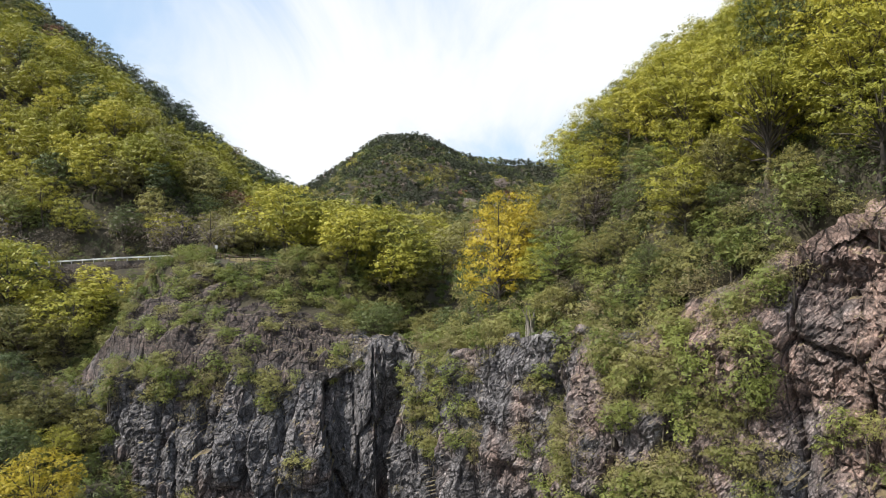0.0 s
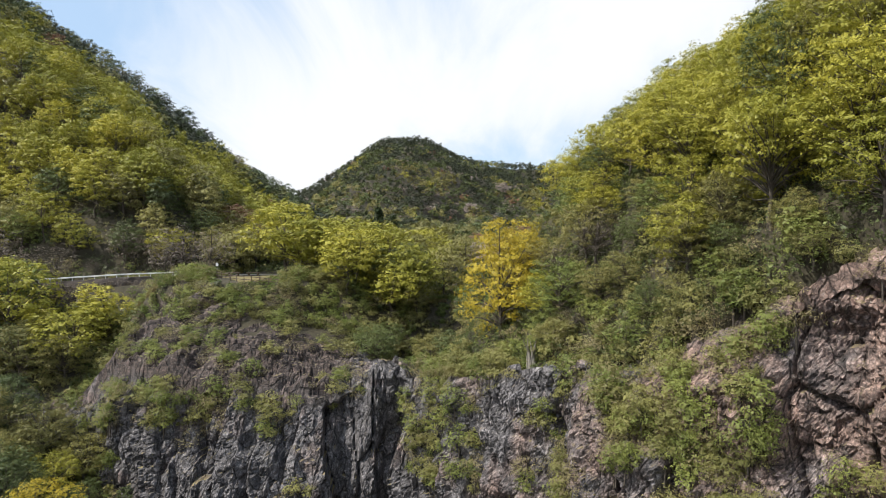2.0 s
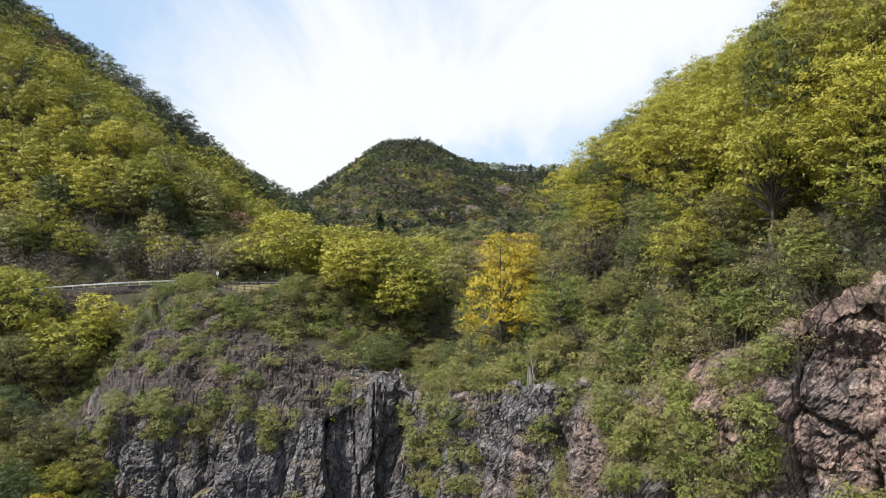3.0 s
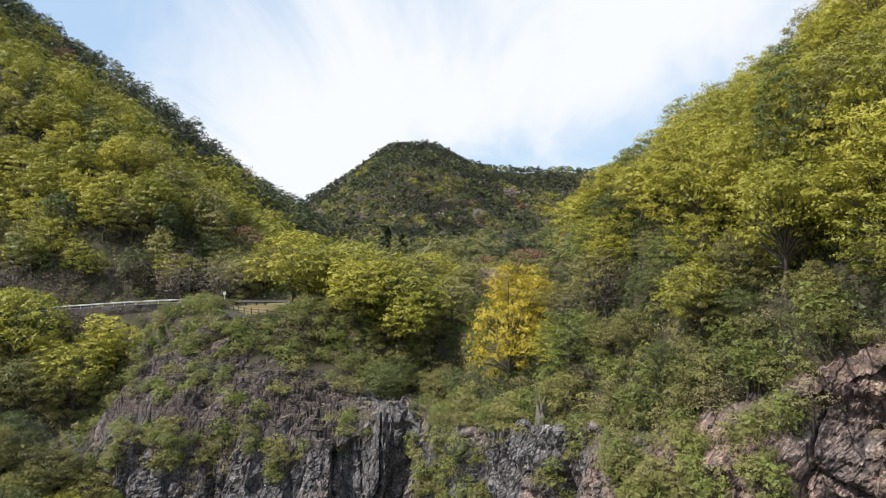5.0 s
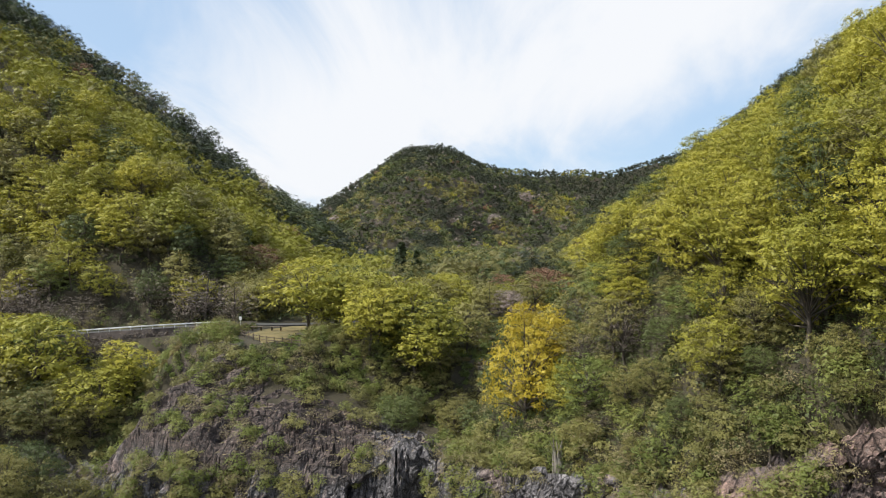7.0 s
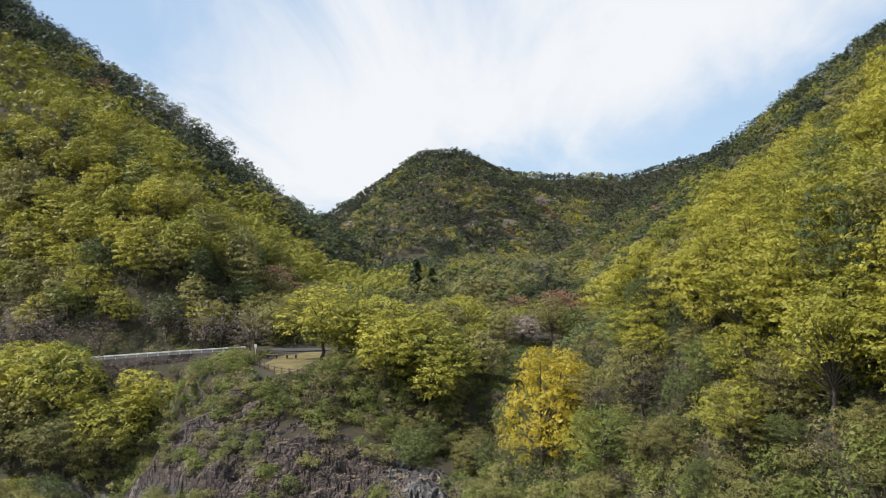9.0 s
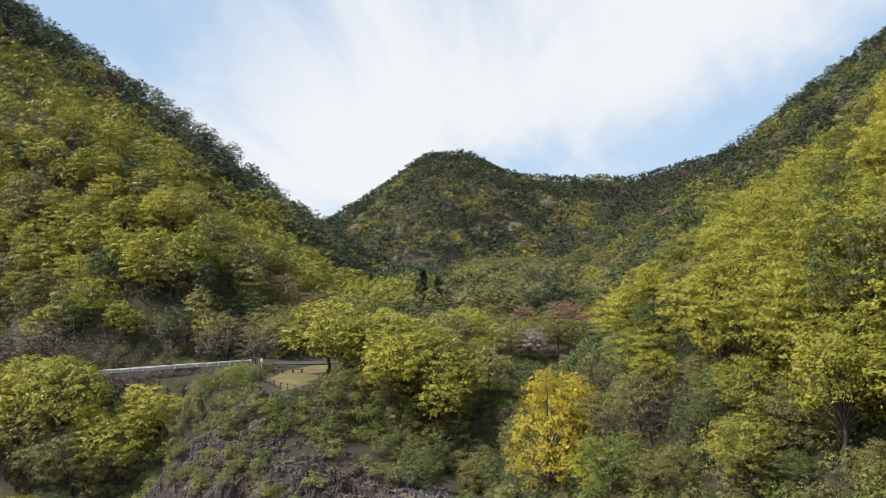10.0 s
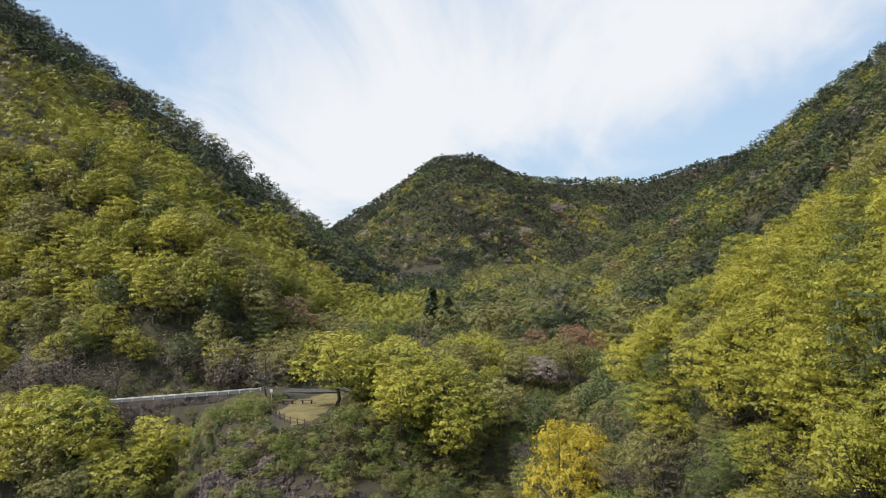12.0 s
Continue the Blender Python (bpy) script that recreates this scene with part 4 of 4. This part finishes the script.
def shrubs():
    rng = np.random.default_rng(71)
    rows, cols, _ = ROCKFACE.shape
    # on ledges of the face and over its top
    made = 0
    for tries in range(9000):
        if made > 230:
            break
        i, j = rng.integers(25, rows - 30), rng.integers(5, cols - 5)
        x, y, z = ROCKFACE[i, j]
        if x < -66 or x > 40 or z < EYE - 38:
            continue
        m = fbm(np.array([x / 6.0]), np.array([y / 6.0]), np.array([z / 6.0]), 2, 72)[0]
        h = z - EYE
        want = 0.0
        if i < RIM:
            want = 0.15 if x < -4 else 0.9
            if -46 < x < -6 and 86 < y < 107:
                want = -0.15 + 0.45 * float(step(93, 88, y))
        else:
            want += 1.0 * math.exp(-((x - 17) / 2.8) ** 2) + 0.5 * math.exp(-((x - 9) / 2.0) ** 2)
            want += 0.9 * math.exp(-((x + 1.5) / 3.2) ** 2) * float(step(-30, -16, h)) + 0.8 * float(step(-44, -54, x))
            want += 0.75 * math.exp(-((h + 17.0) / 3.0) ** 2) * float(step(-14, -24, x))
            want += 0.5 * float(step(-8, -3, h)) * (0 < x < 22) - 0.5 * (x > 21.5) - 0.15
        if m < 0.42 - want:
            continue
        r = rng.random()
        k = shrub if r < 0.36 else shrub_fresh if r < 0.70 else shrub_dry
        k.put(x, y, z - 0.35, rng.uniform(0.5, 1.5), rng.uniform(0, 6.28), made)
        made += 1
    # thickets in the chutes and on the ledges
    flat = ROCKFACE[RIM:].reshape(-1, 3)
    for x0, x1, h0, h1, n in ((12.6, 21, -26, -6, 150), (7.2, 10.5, -22, -9, 40), (-5, 3.5, -24, -12, 60), (-44, -17, -19.5, -14, 75), (-56, -43, -32, -16, 45), (23, 29, -22, -10, 10)):
        pick = flat[(flat[:, 0] > x0) & (flat[:, 0] < x1) & (flat[:, 2] > h0 + EYE) & (flat[:, 2] < h1 + EYE)]
        for x, y, z in pick[rng.integers(0, len(pick), n)]:
            if fbm(np.array([x / 3.0]), np.array([y / 3.0]), np.array([z / 3.0]), 2, 74)[0] < -0.25:
                continue
            r = rng.random()
            (shrub if r < 0.35 else shrub_fresh if r < 0.7 else shrub_dry).put(x, y, z - 0.5, rng.uniform(0.55, 1.45), rng.uniform(0, 6.28), made)
            made += 1
    # tufts hiding the shoulder of the eastern rock and the foot of the slabs
    for x0, x1, r0, r1, n in ((12.5, 20.8, -12, 34, 90), (-46, -30, -30, 12, 40), (-30, -8, -14, 10, 22)):
        strip = ROCKFACE[RIM + r0:RIM + r1].reshape(-1, 3)
        strip = strip[(strip[:, 0] > x0) & (strip[:, 0] < x1)]
        for x, y, z in strip[rng.integers(0, len(strip), n)]:
            if fbm(np.array([x / 4.0]), np.array([y / 4.0]), np.array([z / 4.0]), 2, 76)[0] < -0.12:
                continue
            r = rng.random()
            (shrub if r < 0.3 else shrub_fresh if r < 0.6 else shrub_dry).put(x, y, z - 0.4, rng.uniform(0.45, 1.2), rng.uniform(0, 6.28), made)
            made += 1
    # along the rim above the steep face
    for q in range(110):
        n = int(np.searchsorted(LINE[:, 0], rng.uniform(-3, 24)))
        d = rng.uniform(-0.6, 5.0)
        if 7.2 < LINE[n, 0] < 10.0 and d < 3.2:
            continue
        x, y = LINE[n, :2] + BACK[n] * d
        z = max(float(ground(np.array([x]), np.array([y]))[0]), LINE[n, 2] + EYE - 0.6) if d > 0.3 else LINE[n, 2] + EYE - 0.6
        (shrub, shrub_fresh, shrub_dry)[q % 3].put(x, y, z - 0.3, rng.uniform(0.7, 1.6), rng.uniform(0, 6.28), q)


shrubs()


def bluff_top():
    p, rng = scatter(-54, -4, 95, 121, 2.15, 81)
    for x, y in p:
        if y > 107 and -39.5 < x < -26 or (y < 101.5 and rng.random() < 0.72):
            continue
        r = rng.random()
        place(shrub if r < 0.33 else shrub_fresh if r < 0.72 else shrub_dry, x, y, rng.uniform(0.7, 1.5), sink=-0.5 if y < 101 else 0.0)


bluff_top()


# ---- road, rail, lawn ----
def ribbon(name, P, width, mat, label, lift=0.06, thick=0.25):
    P = np.asarray(P, float)
    d = np.r_[0, np.cumsum(np.linalg.norm(np.diff(P, axis=0), axis=1))]
    s = np.linspace(0, d[-1], 60)
    x, y, z = (np.interp(s, d, P[:, k]) for k in range(3))
    t = np.stack([np.gradient(x), np.gradient(y)], 1)
    t /= np.linalg.norm(t, axis=1, keepdims=True)
    V = []
    for off, dz in ((0, -thick), (0, 0), (width, 0), (width, -thick)):
        V.append(np.stack([x - t[:, 1] * off, y + t[:, 0] * off, z + dz + lift], 1))
    V = np.stack(V)
    me = mesh_from(name, V.reshape(-1, 3), grid_faces(4, 60)[:, ::-1], [mat])
    return tagged(new(name, me), label, name, kind="structure")


ROADLINE = np.concatenate([RAIL, np.array([(-36, 132.8, -1.95), (-26, 134.5, -1.95), (-12, 141, -1.8), (0, 150, -1.6)])])
ribbon("road", ROADLINE + np.array([0, 0, EYE]), 3.6, ASPHALT, "narrow grey asphalt road along the hillside")


def box(bm, sx, sy, sz, m, bevel=0.01):
    r = bmesh.ops.create_cube(bm, size=1, matrix=m @ Matrix.Diagonal((sx, sy, sz, 1)))
    if bevel:
        es = {e for v in r["verts"] for e in v.link_edges}
        bmesh.ops.bevel(bm, geom=list(es), offset=bevel, segments=1, affect="EDGES")


def guard_rail():
    root = new("guard_rail")
    P = RAIL + np.array([0, 0.15, EYE])
    d = np.r_[0, np.cumsum(np.linalg.norm(np.diff(P, axis=0), axis=1))]
    root.location = P[0]
    bm = bmesh.new()
    box(bm, 0.13, 0.13, 1.15, Matrix.Translation((0, 0, 0.3)), 0.02)
    post = from_bm("post", bm, WHITE)
    for s in np.arange(0.5, d[-1], 2.0):
        q = [float(np.interp(s, d, P[:, k])) for k in range(3)]
        part("post", post, root).location = Vector(q) - Vector(P[0])
    s = np.linspace(0, d[-1], 80)
    C = np.stack([np.interp(s, d, P[:, k]) for k in range(3)], 1) - P[0]
    # beam with a folded profile
    prof = [(-0.10, 0.56), (-0.15, 0.59), (-0.15, 0.65), (-0.11, 0.69), (-0.15, 0.73), (-0.15, 0.79), (-0.10, 0.82), (-0.07, 0.69)]
    V = np.stack([C + np.array([0, a, b]) for a, b in prof])
    F = grid_faces(len(prof), 80)
    part("beam", mesh_from("beam", V.reshape(-1, 3), F, [WHITE]), root)
    tagged(root, "white painted steel guard rail along the road", "guard rail")


guard_rail()


def wall_bank():
    P = np.stack([np.interp(np.linspace(0, 1, 120), np.linspace(0, 1, 5), RAIL[:, k]) for k in range(3)], 1) + np.array([0, 0, EYE])
    hs = np.linspace(0.1, -6.0, 26)
    V = []
    for h in hs:
        o = -0.35 - 0.28 * (0.1 - h) + 0.25 * fbm(P[:, 0] / 2, (P[:, 2] + h) / 2, 0, 3, 91)
        V.append(np.stack([P[:, 0], P[:, 1] + o, P[:, 2] + h], 1))
    V = np.stack(V)
    me = mesh_from("retaining_wall", V.reshape(-1, 3), grid_faces(26, 120)[:, ::-1], [BANK], smooth=True)
    tagged(new("retaining_wall", me), "brown vine-covered retaining bank under the road", "retaining wall", kind="structure")


wall_bank()


def lawn():
    xs, ys = np.linspace(-44, -22, 45), np.linspace(106.5, 132.5, 43)
    X, Y = np.meshgrid(xs, ys)
    u = ((X + 32.8) / 4.8) ** 2 + ((Y - 121) / 11.6) ** 2 + 0.25 * fbm(X / 2.2, Y / 3.5, 0, 3, 94)
    Z = ground(X, Y) + 0.10 - 0.12 * step(0.6, 1.0, u)
    F = grid_faces(43, 45)
    F = F[u.ravel()[F].max(1) < 1.0 + 0.12 * fbm(X.ravel()[F[:, 0]] / 1.5, Y.ravel()[F[:, 0]] / 1.5, 0, 2, 95)]
    me = mesh_from("lawn", np.stack([X, Y, Z], -1).reshape(-1, 3), F, [LAWN], smooth=True)
    tagged(new("lawn", me), "dry yellow-green lawn of the roadside rest place", "lawn", kind="structure")


lawn()


def picnic_bench(x, y):
    root = new("picnic_bench")
    root.location = (x, y, float(ground(np.array([x]), np.array([y]))[0]) + 0.1)
    for off in (-0.26, 0, 0.26):
        bm = bmesh.new()
        box(bm, 2.3, 0.23, 0.07, Matrix.Translation((0, off, 0.68)))
        part("board", from_bm("board", bm, WOOD), root)
    for sx in (-0.8, 0.8):
        bm = bmesh.new()
        box(bm, 0.16, 0.5, 0.66, Matrix.Translation((sx, 0, 0.32)))
        part("leg", from_bm("leg", bm, WOOD), root)
    tagged(root, "weathered wooden picnic table standing on the lawn", "table", "picnic tables")


picnic_bench(-37.5, 122)
picnic_bench(-34, 122)


def fence():
    P = np.array([(-40.0, 121), (-39, 117), (-37, 113), (-34, 110.2), (-30, 108.3), (-26, 107.8)], float)
    d = np.r_[0, np.cumsum(np.linalg.norm(np.diff(P, axis=0), axis=1))]
    s = np.arange(0, d[-1], 1.5)
    x, y = np.interp(s, d, P[:, 0]), np.interp(s, d, P[:, 1])
    z = np.maximum(ground(x, y), EYE - 4.0) + 0.0
    root = new("wooden_fence")
    root.location = (x[0], y[0], z[0])
    o = np.array([x[0], y[0], z[0]])
    post = mesh_from("post", *tube([(0, 0, -0.6), (0, 0, 0), (0, 0, 1.1)], [0.08, 0.08, 0.075], 8), [WOOD])
    for i in range(len(s)):
        part("post", post, root).location = Vector((x[i], y[i], z[i])) - Vector(o)
    for h in (0.45, 0.9):
        for i in range(len(s) - 1):
            a, b = np.array([x[i], y[i], z[i] + h]) - o, np.array([x[i + 1], y[i + 1], z[i + 1] + h]) - o
            part("rail", mesh_from("rail", *tube([a, b], [0.055, 0.055], 6), [WOOD]), root)
    tagged(root, "low brown wooden post-and-rail fence round the lawn", "fence")


fence()


def marker():
    root = new("sign_post")
    x, y = -40.8, 123.0
    root.location = (x, y, float(ground(np.array([x]), np.array([y]))[0]))
    part("pole", mesh_from("pole", *tube([(0, 0, -0.3), (0, 0, 2.3)], [0.04, 0.04], 8), [WHITE]), root)
    bm = bmesh.new()
    box(bm, 0.5, 0.03, 0.6, Matrix.Translation((0, -0.05, 2.1)))
    part("plate", from_bm("plate", bm, WHITE), root, "blank white sign plate")
    tagged(root, "small white sign on a thin pole by the road", "sign")


marker()


def snag():
    rng = np.random.default_rng(5)
    pieces = []
    for k in range(9):
        a, top = rng.uniform(0, 6.28), rng.uniform(1.0, 2.9)
        x, y = 0.33 * math.cos(a), 0.33 * math.sin(a)
        lean = rng.normal(-0.08, 0.12, 2)
        q = [(x, y, -1), (x + rng.normal(0, 0.05), y, 0.3), (x * 0.9 + lean[0] * 0.5, y * 0.9, 0.55 * top), (x + lean[0] * top, y + lean[1] * top, top)]
        pieces.append(tube(q, np.array([0.24, 0.2, 0.15, 0.02]) * rng.uniform(0.7, 1.1), 5))
    me = mesh_from("dead_stump", *merge(pieces), [DEADWOOD])
    ob = new("dead_stump", me)
    ob.location = (8.7, 68.2, float(ground(np.array([8.7]), np.array([68.2]))[0]) + 0.5)
    tagged(ob, "bleached splintered dead tree stump above the cliff", "stump")


snag()
